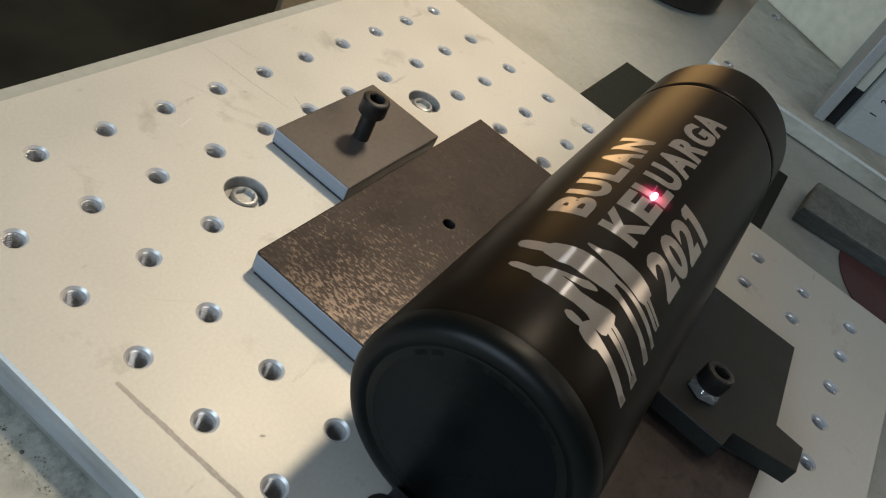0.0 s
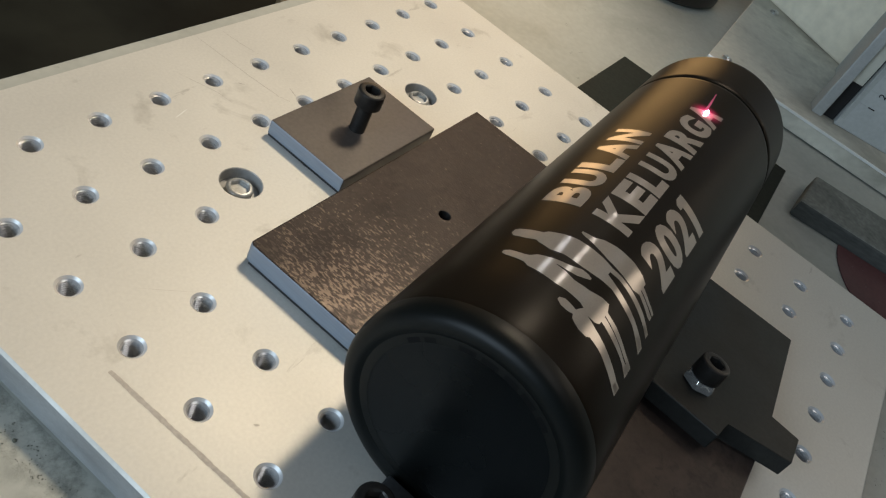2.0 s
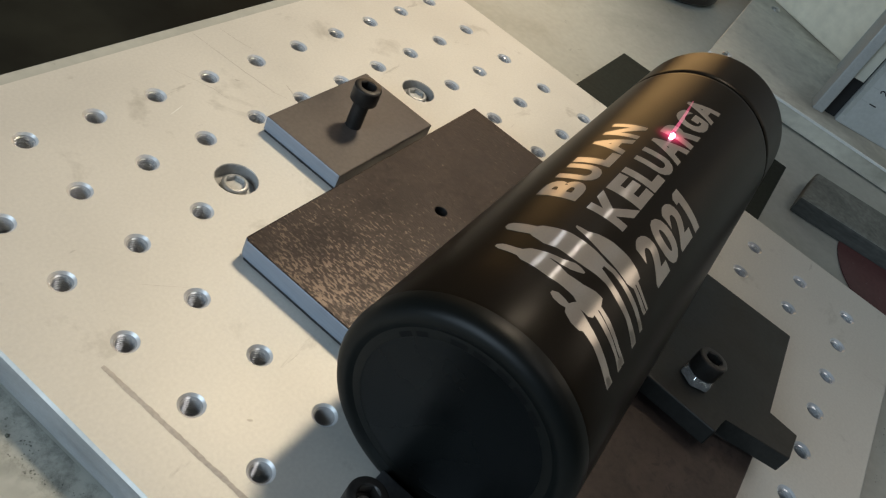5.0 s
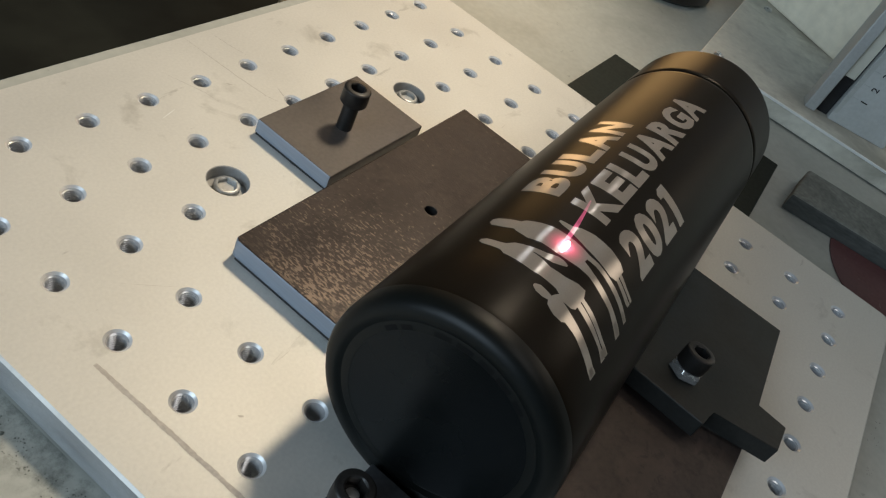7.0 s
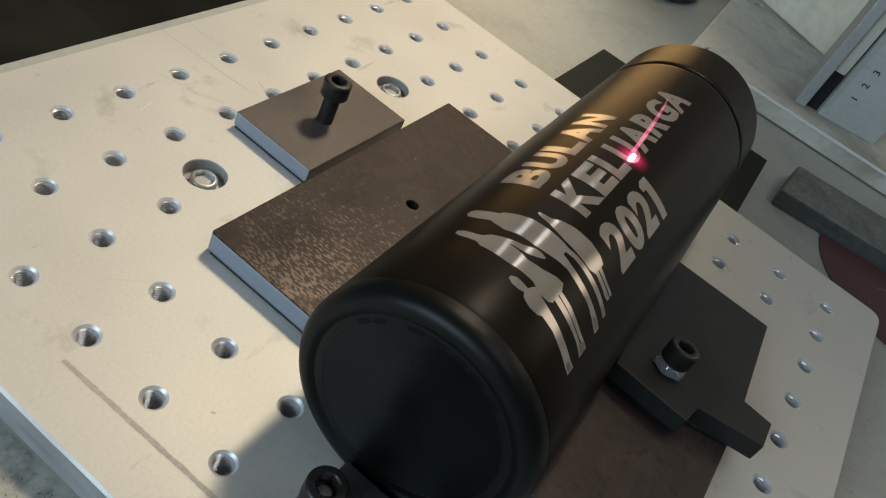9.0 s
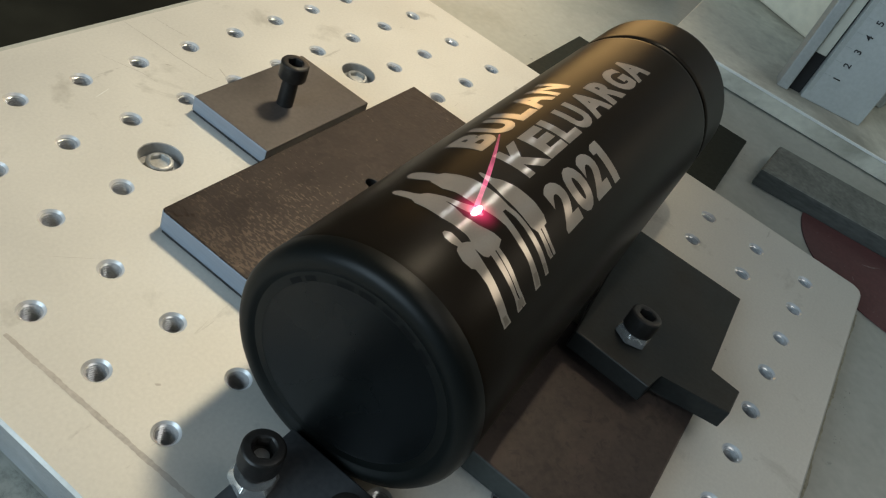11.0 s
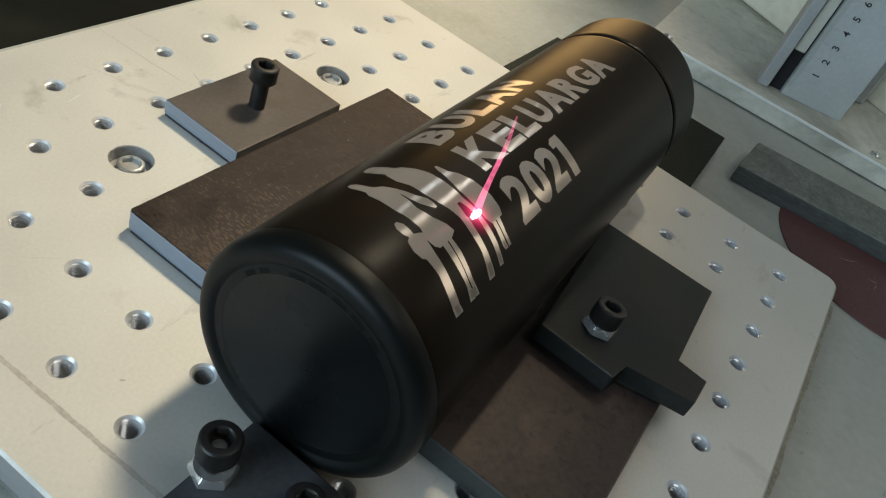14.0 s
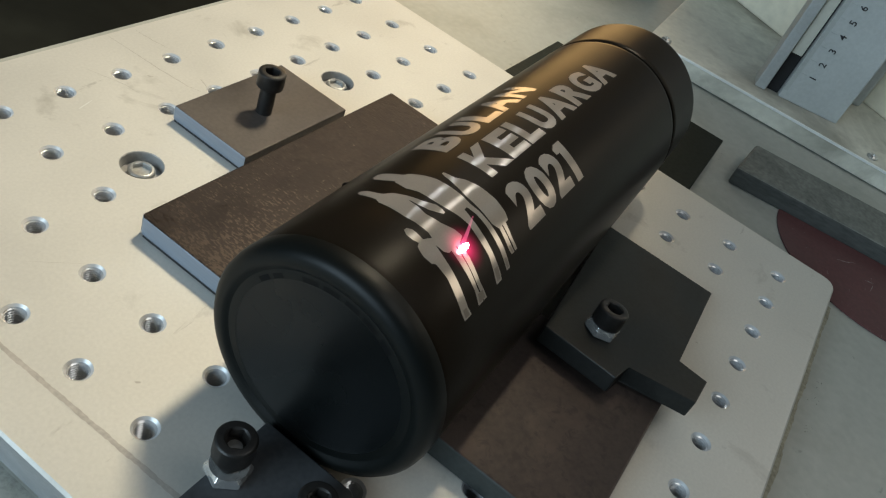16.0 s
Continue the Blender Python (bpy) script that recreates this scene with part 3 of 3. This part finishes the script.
def screw_head(r, h, key, n=36):
    return loft([ring(r * 0.98, 0, n), ring(r, 0.0002, n), ring(r, h - 0.0006, n), ring(r - 0.0003, h - 0.0002, n), ring(r - 0.0007, h, n), ring(key / 2 * 1.2, h, n), hexring(key, h - 0.0004, n), hexring(key, h * 0.42, n)], True, True)


bed()


# ---- blocks, clamps and bolts ----
def drill(bm, x, y, r, z, n=24):
    """A round opening through the flat top face."""
    top = max((fc for fc in bm.faces if fc.calc_center_median().z > z - 0.0001), key=lambda fc: fc.calc_area())
    outer = list(top.edges)
    bmesh.ops.delete(bm, geom=[top], context="FACES_ONLY")
    vs = [bm.verts.new(p) for p in ring(r, z, n, x, y)]
    inner = [bm.edges.new((vs[k], vs[(k + 1) % n])) for k in range(n)]
    bmesh.ops.triangle_fill(bm, edges=outer + inner, use_beauty=True, normal=(0, 0, 1))


def guide_blocks():
    b = thing("guide_block", "rusty brown flat steel block lying along the tumbler", "steel block", group="guide blocks")
    bm = sides_to(prism([(0.0213, -0.1285), (0.1588, -0.1285), (0.1588, -0.0697), (0.0224, -0.0697), (0.0213, -0.0711)], 0.0007, 0.0080, 0.0006), 1)
    drill(bm, 0.0903, -0.0993, 0.0025, 0.0080)
    part("block", bm, [BLOCK, LIT_END], b)
    # nearly flush black strip: the block's contact shadow, painted in
    part("contact_shade", box(0.02140, 0.1585, -0.1282, -0.0717, 0.0, 0.0009), INK_AND_SHADE, b, "black strip for the contact shadow under the block")
    part("drilled_hole", loft([ring(0.0027, 0.00802, 24), ring(0.0024, 0.0077, 24), ring(0.00235, 0.0002, 24)], cap_end=True), BOLT_BLACK, b, "small dark drilled hole", True, pose(0.0903, -0.0993, 0))
    c = thing("guide_block", "brown flat steel block under the clamp plate", "steel block", group="guide blocks")
    part("block", sides_to(prism(rect(0.0245, 0.095, -0.2318, -0.1795), 0.0, 0.009, 0.0007), 1), [RUST, DARK_END], c)
    d = thing("packing_block", "small flat steel block held down by a bolt", "steel block")
    part("block", sides_to(prism([(0.0714, -0.0666), (0.1308, -0.0666), (0.1308, -0.0307), (0.0714, -0.0313)], 0.0007, 0.00675, 0.0005), 1), [SCALE_STEEL, LIT_END], d)
    # the same painted contact shadow under the small block
    part("contact_shade", box(0.07150, 0.1305, -0.0663, -0.0319, 0.0, 0.0009), INK_AND_SHADE, d, "black strip for the contact shadow under the block")


def bolt(x, y, z, shank, washer, turn, label, lean=0.0, glint=False):
    b = thing("socket_head_bolt", label, "bolt", pose(x, y, z, 0, lean, 0) @ pose(0, 0, 0, 0, 0, turn), group="clamp bolts")
    zz = 0.0
    if washer:
        part("nut", loft([ring(0.0028, 0, 36), hexring(0.0097, 0.0001), hexring(0.0104, 0.0004), hexring(0.0104, washer - 0.0011), ring(0.0050, washer, 36), ring(0.0028, washer, 36)]), NUT, b, "bright zinc-plated nut", True)
        zz = washer
    if shank > washer:
        prof = [ring(0.0029, 0, 24)]
        k = 0.0
        while k < shank:
            prof += [ring(0.0031, k, 24), ring(0.00304, k + 0.0005, 24)]
            k += 0.001
        part("shank", loft(prof, True, True), BOLT_BLACK, b, smooth=True)
        zz = shank
    head = part("head", screw_head(0.0052, 0.0064, 0.0052), BOLT_BLACK, b, smooth=True, at=pose(0, 0, zz))
    if glint:
        # a bright disc painted in for the glint down the socket
        part("socket_glint", loft([ring(0.0019, 0.0028, 20), ring(0.0008, 0.0030, 20)], cap_end=True), ZINC, head, "bright disc for the glint in the socket", True)
    return b


def clamps():
    # stepped clamp plate on the brown block
    tilt = pose(0.168, 0, 0.0077, 0, 6.87, 0)
    c = thing("clamp_plate", "black stepped clamp plate tilted over the brown block", "clamp", tilt)
    out = [(0.080, -0.187), (0.1687, -0.1785), (0.170, -0.2280), (0.110, -0.2286), (0.110, -0.2403), (0.0947, -0.2397), (0.0890, -0.2157), (0.0792, -0.2146)]
    part("plate", prism([((x - 0.168) / 0.9928, y) for x, y in out[::-1]], -0.0070, 0.0, 0.0005), BLACK_OXIDE, c)
    s = thing("stop_plate", "black stop plate bolted against the tumbler's base", "clamp")
    out = [(-0.0056, -0.1475), (-0.0056, -0.1765), (-0.0090, -0.1815), (-0.060, -0.1815), (-0.060, -0.1475)]
    part("plate", prism(out[::-1], 0.0, 0.008, 0.0005), STOP, s)
    bolt(0.0986, -0.0503, 0.00675, 0.0120, 0, 10, "black socket head bolt standing tall in the packing block")
    bolt(0.0965, -0.2018, 0.0164, 0.0040, 0.0036, 25, "black socket head bolt with a bright nut on the clamp plate", 6.87)
    bolt(-0.0235, -0.1505, 0.008, 0.0080, 0.0036, 40, "black socket head bolt with a bright nut on the stop plate", glint=True)
    bolt(-0.0170, -0.1730, 0.008, 0.0, 0, 15, "black socket head bolt sunk low in the stop plate", glint=True)


guide_blocks()
clamps()

# ---- the tumbler ----
TUM_R, TUM_Z = 0.0335, 0.0338
TUM = pose(0, -0.15355, TUM_Z, 0, 0, math.degrees(0.0275))


def on_tumbler(x, angle, r=TUM_R):
    """A place on the tumbler, in its own space: millimetres along it, degrees from its top."""
    a = radians(angle)
    return Vector((x / 1000, r * math.sin(a), r * math.cos(a)))


def wrap(bm, x_mid, a_mid, r):
    """Bends a flat drawing (metres, x along the tumbler, y round it) on to the tumbler."""
    for k in range(-14, 15):
        geom = list(bm.verts) + list(bm.edges) + list(bm.faces)
        bmesh.ops.bisect_plane(bm, geom=geom, plane_co=(0, k * 0.0012, 0), plane_no=(0, 1, 0))
    for v in bm.verts:
        v.co = on_tumbler(x_mid + v.co.x * 1000, a_mid + math.degrees(v.co.y / TUM_R), r + v.co.z)
    return bm


def xring(prof, n=72):
    return [[(x, r * math.sin(2 * math.pi * k / n), r * math.cos(2 * math.pi * k / n)) for k in range(n)] for x, r in prof]


def lettering(word, spans, a0, a1, t):
    """One engraved letter after another: each one's near and far edge along the tumbler, in millimetres."""
    h = radians(a1 - a0) * TUM_R
    for letter, (x0, x1) in zip(word, spans):
        bm = text_mesh(letter, h, 0.05, 0.0)
        xs = [v.co.x for v in bm.verts]
        k, mid = (x1 - x0) / 1000 / (max(xs) - min(xs)), (max(xs) + min(xs)) / 2
        for v in bm.verts:
            v.co.x = (v.co.x - mid) * k
        wrap(bm, (x0 + x1) / 2, (a0 + a1) / 2, TUM_R + 0.00006)
        part("engraved_letter", bm, ENGRAVED, t, "engraved bare-metal lettering", True)


def band(t, rows, r, legs=(), name="engraved_shape", material=ENGRAVED):
    """A plain engraved shape: rows of angle, left and right edge."""
    bm = bmesh.new()
    for piece in (rows, *legs):
        prev = None
        for (a, l, rr), (a2, l2, r2) in zip(piece, piece[1:]):
            for s in range(4):
                for f in ((s / 4, (s + 1) / 4),):
                    p = [(a + (a2 - a) * u, l + (l2 - l) * u, rr + (r2 - rr) * u) for u in f]
                    q = [bm.verts.new(on_tumbler(x, ang, TUM_R + r)) for ang, x in ((p[0][0], p[0][1]), (p[0][0], p[0][2]), (p[1][0], p[1][2]), (p[1][0], p[1][1]))]
                    bm.faces.new(q)
    bmesh.ops.remove_doubles(bm, verts=bm.verts, dist=0.00001)
    part(name, bm, material, t, "half-engraved brown metal" if name == "unfilled_end" else "engraved bare-metal lettering" if name == "engraved_letter" else "plain engraved bare-metal shape", True)


def tumbler():
    t = thing("tumbler", "satin black steel tumbler with bare-metal engraving, lying on the bed", "tumbler", TUM)
    body = [(0.003, 0.0331), (0.0045, 0.0335), (0.02, TUM_R), (0.10, TUM_R), (0.1855, TUM_R), (0.1872, TUM_R), (0.1880, 0.0332), (0.1882, 0.0318)]
    part("body", loft(xring(body)), PAINT, t, smooth=True)
    base = [(0.0032, 0.0331), (0.0028, 0.0336), (0.0006, 0.0336), (-0.0016, 0.0332), (-0.0030, 0.0322), (-0.0037, 0.0308), (-0.0039, 0.0296), (-0.0038, 0.0287), (-0.0033, 0.0280), (-0.0030, 0.0273), (-0.0031, 0.0267), (-0.0031, 0.0249)]
    part("base_disc", loft(xring([(-0.0031, 0.0250), (-0.0029, 0.0244), (-0.0029, 0.010)]), cap_end=True), BASE_FACE, t, "smooth black disc inside the rim", True)
    part("base_cap", loft(xring(base)), BASE_RUBBER, t, "dull black rounded base", True)
    for a0, span in ((47, 8), (37, 7), (14, 10), (1, 10), (-12, 9), (-25, 10), (-38, 9)):
        strip = [[(-0.00314, rr * math.sin(radians(a0 + span * k / 8)), rr * math.cos(radians(a0 + span * k / 8))) for rr in (0.0250, 0.0264)] for k in range(9)]
        bm = loft(strip, closed=False)
        part("moulded_mark", bm, MARK, t, "illegible moulded marks on the base")
    lid = [(0.1880, 0.0316), (0.1900, 0.0317), (0.1902, 0.0330), (0.1909, 0.0334), (0.1916, 0.0335), (0.1930, 0.0335), (0.2180, 0.0334), (0.2194, 0.0334), (0.2204, 0.0331), (0.2213, 0.0322), (0.2214, 0.029), (0.2220, 0.01)]
    part("lid", loft(xring(lid), cap_end=True), PAINT, t, "black lid above a dark seam", True)
    lettering("BULAN", ((60.2, 72.0), (73.2, 84.8), (86.2, 96.8), (97.3, 110.4), (111.4, 122.6)), 20.6, 40.6, t)
    lettering("KELUARGA", ((59.4, 73.6), (74.0, 85.6), (86.6, 96.6), (97.5, 108.4), (109.2, 122.6), (123.6, 135.8), (136.2, 148.6), (149.0, 162.2)), -5.8, 14.2, t)
    lettering("202", ((57.9, 68.4), (69.0, 79.4), (80.2, 90.6)), -36.6, -12.9, t)
    band(t, [(-12.9, 93.6, 97.8), (-14.9, 91.4, 97.8), (-18.2, 91.4, 97.8), (-18.25, 93.6, 97.8), (-36.6, 93.6, 97.8)], 0.00006, name="engraved_letter")
    band(t, [(38, 38.4, 40.2), (36, 37.0, 41.0), (30, 36.7, 41.4), (25, 37.2, 41.6), (23.5, 36.5, 42.8), (17, 35.2, 44.2), (11, 36.0, 44.9), (2.5, 35.6, 44.7), (-3.3, 36.0, 44.4), (-9, 36.8, 43.8)], 0.00006,
         ([(-9, 36.8, 40.4), (-14.4, 37.2, 39.7), (-24, 36.3, 38.8), (-31.5, 35.9, 38.1), (-40.8, 34.0, 37.0), (-43.5, 33.6, 36.5)],
          [(-9, 41.8, 43.8), (-14, 42.4, 44.2), (-20.5, 42.2, 44.1), (-27, 41.7, 43.8), (-33, 41.2, 43.3), (-42.2, 40.0, 41.9)]))
    band(t, [(33.4, 27.4, 28.6), (31, 26.6, 29.3), (24.5, 26.2, 29.1), (22, 26.0, 29.4), (19.5, 24.9, 31.0), (13.5, 24.6, 32.2), (10.2, 24.3, 30.6), (5.5, 24.0, 30.2), (0.4, 24.3, 29.3), (-7, 24.2, 30.1), (-13, 22.6, 31.8), (-17, 23.1, 32.2), (-18.7, 24.2, 29.6)], 0.00007,
         ([(13.5, 30.3, 32.2), (9.5, 30.9, 32.8), (5.6, 30.9, 33.3), (0.8, 31.4, 34.8), (-2.5, 32.6, 34.8), (-4.6, 33.6, 34.3)],
          [(-18.7, 25.4, 27.6), (-28.4, 24.8, 26.8), (-38, 24.4, 25.7), (-44.2, 23.4, 25.9)], [(-18.7, 28.1, 29.6), (-25.6, 27.4, 29.3), (-36.7, 26.3, 27.8), (-44.1, 26.2, 27.8)]))
    band(t, [(0.8, 19.6, 20.6), (-1.5, 18.6, 21.5), (-5, 18.5, 21.3), (-7.5, 19.1, 21.0), (-8.4, 17.8, 22.4), (-9.8, 17.3, 23.9), (-13, 16.6, 22.5), (-17.3, 17.0, 21.9), (-18.6, 18.0, 21.7), (-26, 18.0, 21.0), (-32, 17.2, 20.3), (-41, 16.2, 19.3), (-44.5, 16.2, 19.6)], 0.00008)
    band(t, [(11.6, 48.4, 49.3), (9, 47.6, 49.4), (5.6, 47.1, 49.5), (1.7, 46.3, 51.1), (-5, 45.2, 52.4), (-15, 44.9, 53.0), (-21.9, 44.6, 52.4), (-25.4, 45.8, 51.3)], 0.00008,
         ([(-25.4, 46.0, 47.6), (-36, 44.7, 46.5), (-38.3, 45.0, 46.6)], [(-25.4, 48.1, 49.8), (-32, 47.4, 48.7), (-38.2, 47.1, 48.3)]))
    # ends of the shapes that are outlined but not yet filled
    for rows in ([(-40.4, 17.0, 18.6), (-43.9, 16.8, 18.9)], [(-40.0, 24.8, 27.3), (-43.5, 24.1, 27.2)], [(-37.2, 35.2, 37.0), (-42.6, 34.3, 36.1)], [(-37.2, 40.9, 42.2), (-41.4, 40.5, 41.5)], [(-34.5, 45.4, 46.0), (-37.6, 45.4, 46.1)]):
        band(t, rows, 0.00014, name="unfilled_end", material=HALF_CUT)
    return t


tumbler()


# ---- other things on the table ----
def around():
    s = thing("black_slab", "matt black slab lying against the bed's end", "slab")
    part("slab", prism([(0.2515, -0.195), (0.3255, -0.193), (0.3215, -0.0815), (0.2515, -0.0815)], TABLE_Z, -0.0015, 0.0008), SLAB, s)
    b = thing("grey_bar", "worn grey-green steel bar lying on the table", "bar", pose(0.304, -0.207, TABLE_Z))
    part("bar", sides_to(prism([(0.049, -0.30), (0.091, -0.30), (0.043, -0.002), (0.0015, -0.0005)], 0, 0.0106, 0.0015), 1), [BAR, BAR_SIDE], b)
    r = thing("red_disc", "flat oxblood rubber disc partly under the grey bar", "disc", pose(0.3135, -0.3005, TABLE_Z))
    part("disc", loft([ring(0.0615, 0, 72), ring(0.0622, 0.0003, 72), ring(0.0622, 0.0008, 72), ring(0.061, 0.0011, 72)], True, True), RED, r, smooth=True)
    for pts in ([(-0.0132, 0.0053), (-0.0300, 0.0037)], [(-0.0184, 0.0252), (-0.0099, 0.0153)], [(-0.0185, 0.0030), (-0.0205, 0.0085)]):
        (xa, ya), (xb, yb) = pts
        rows = [[(xa + (xb - xa) * u - w, ya + (yb - ya) * u + 0.0006 * math.sin(9 * u), 0.00115), (xa + (xb - xa) * u + w, ya + (yb - ya) * u + w + 0.0006 * math.sin(9 * u), 0.00115)] for u, w in [(q / 8, 0.00035 * (1.05 - abs(q / 4 - 1)) * (0.4 + 0.6 * (q % 2))) for q in range(9)]]
        part("scuff", loft(rows, closed=False), PALE_SCUFF, r, "pale scuff on the disc")
    c = thing("dark_foot", "dark brown round moulded foot on the table", "machine foot", pose(0.515, -0.030, TABLE_Z))
    part("foot", loft([ring(0.050, 0, 48), ring(0.054, 0.003, 48), ring(0.054, 0.02, 48), ring(0.050, 0.024, 48), ring(0.046, 0.026, 48)], True, True), CUP, c, smooth=True)
    k = thing("cardboard_box", "tan cardboard box standing on the dark floor", "box", pose(0.585, 0.338, FLOOR_Z, 0, 0, -54))
    part("carton", box(0.0, 0.30, 0.0, 0.30, 0, 0.60, 0.003), CARD, k)
    part("flap", box(0.0, 0.30, 0.0, 0.148, 0.6004, 0.604, 0.001), CARD, k)
    part("flap", box(0.0, 0.30, 0.152, 0.30, 0.6004, 0.604, 0.001), CARD, k)


around()


# ---- the laser's moving spot ----
def laser():
    t = thing("laser_spot", "pink glowing laser spot with a thin rising plume", "laser spot")
    bm = bmesh.new()
    bmesh.ops.create_uvsphere(bm, u_segments=20, v_segments=10, radius=1)
    for v in bm.verts:
        v.co = Vector((v.co.x * 0.0025, v.co.y * 0.0008, max(0, v.co.z) * 0.0006 + 0.0001))
    part("hot_core", bm, SPOT_CORE, t, "white-hot core", True)
    # a glowing film over the curved metal: hot gas, and the spot's halo of light painted in
    rings = []
    for k in range(1, 13):
        rr = 0.0092 * k / 12
        ringpts = []
        for a in range(32):
            x, y = rr * math.cos(a * math.pi / 16), rr * math.sin(a * math.pi / 16)
            ringpts.append((x, y, 0.00035 - y * y / (2 * TUM_R)))
        rings.append(ringpts)
    part("glow_halo", loft(rings, True), HALO, t, "pink film for the hot gas glow and its light halo", True)
    rings = []
    for k in range(25):
        u = k / 24
        w = 0.0007 * (1 - u) ** 0.6 + 0.00018 + 0.00014 * math.sin(11 * u) * (1 - u)
        x, y = 0.0006 * math.sin(4 * u), 0.0013 * u + 0.0003 * math.sin(6 * u)
        rings.append([(x + w * math.cos(a), y + w * math.sin(a), PLUME * u) for a in [m * math.pi / 4 for m in range(8)]])
    plume_part = part("spark", loft(rings, True, True), SPARK, t, "thin glowing plume of smoke", True)
    return t, plume_part


SPOT = [
    (0, 88.2, 2),
    (0.1, 101, 13.8),
    (0.2, 102.1, 10.4),
    (0.3, 118.4, 14.2),
    (0.4, 117.9, 11.2),
    (0.5, 115.1, 8.4),
    (0.6, 117.3, 6),
    (0.7, 116, 2.4),
    (0.8, 115.9, 0.3),
    (0.9, 116.4, -2.4),
    (1, 115.6, -1.6),
    (1.1, 115.7, -3),
    (1.2, 123.3, 13.2),
    (1.3, 127.3, 11),
    (1.4, 126.2, 10.7),
    (1.5, 127.6, 10.2),
    (1.6, 134.3, 8.3),
    (1.7, 157.9, 11.7),
    (1.8, 155.7, 10.6),
    (1.9, 156.7, 7.7),
    (2, 157, 4.4),
    (2.1, 155.9, 1.6),
    (2.2, 155.6, 1),
    (2.3, 156.7, 0.4),
    (2.5, 160.1, -5.4),
    (2.6, 61.2, 11.1),
    (2.8, 62.4, 5.3),
    (3, 64, 1.6),
    (3.2, 61.5, -3.3),
    (3.5, 36.3, 9.1),
    (3.7, 33.7, 3.5),
    (4, 40.4, 7.1),
    (4.2, 106, 9.7),
    (6.3, 129.2, 2.1),
    (6.5, 128.7, 1.1),
    (6.7, 124.5, -2.6),
    (7, 39.9, 1.7),
    (7.2, 38.8, -1.4),
    (7.5, 78.5, 4.5),
    (7.7, 146.2, 1),
    (8, 139.4, 0.4),
    (8.2, 140.3, -1.4),
    (8.5, 47.9, 0.7),
    (8.7, 48.1, -4.2),
    (9, 101.6, -2),
    (9.2, 100.2, -5.6),
    (9.5, 68.6, -2),
    (9.8, 132.9, -3.5),
    (10, 90.8, -1.9),
    (12.3, 20.5, -17.7),
    (12.5, 20.2, -23.2),
    (12.8, 40.1, -2.5),
    (13, 49.3, -11.3),
    (13.2, 48.2, -17),
    (13.5, 47.3, -22.8),
    (13.7, 39.9, -7.2),
    (14, 42.5, -17.8),
    (14.2, 39.5, -11.3),
    (14.5, 86.9, -15.6),
    (14.7, 61.6, -13.7),
    (15, 63, -17.4),
    (15.2, 75.6, -15.2),
    (15.5, 94.3, -12.8),
    (15.7, 37.5, -16.8),
    (16, 29.3, -21.2),
]


def spot_pose(x, a):
    return TUM @ Matrix.Translation(on_tumbler(x, a, TUM_R + 0.0002)) @ pose(0, 0, 0, -a, 0, 0)


# how far the lit plume stands out of the metal, as a share of its length
RISE = [
    (0, 0.12), (0.5, 0.40), (1, 0.32), (1.5, 0.33), (2, 0.25), (2.5, 0.34), (3, 0.45), (3.5, 0.32), (4, 0.40), (4.2, 0.35), (4.8, 0.48), (5.6, 0.30), (6.3, 0.35), (6.5, 0.35), (7, 0.50),
    (7.5, 0.03), (8, 0.42), (8.5, 0.52), (9, 0.70), (9.5, 0.82), (10, 0.03), (10.4, 0.45), (11.2, 0.70), (11.8, 0.35), (12.3, 0.40), (12.5, 0.55), (12.7, 0.06), (13, 0.82), (13.3, 1.0), (13.5, 0.66),
    (13.8, 0.60), (14, 0.96), (14.2, 0.55), (14.5, 0.60), (14.7, 0.45), (15, 0.68), (15.3, 0.62), (15.5, 0.42), (15.7, 0.50), (16, 0.32),
]


def rise_pose(t, share):
    """The plume stands upright whatever way the metal under it faces."""
    k = next(i for i in range(len(SPOT) - 1) if SPOT[i + 1][0] >= t)
    (t0, _, a0), (t1, _, a1) = SPOT[k], SPOT[k + 1]
    a = a0 + (a1 - a0) * (t - t0) / (t1 - t0)
    return pose(0, 0, 0, a, 0, 0) @ Matrix.Translation((0, 0, (share - 1) * PLUME))


def motions():
    walk(spot, [(t, spot_pose(x, a)) for t, x, a in SPOT])
    walk(spark, [(t, rise_pose(t, share)) for t, share in RISE])


spot, spark = laser()
motions()
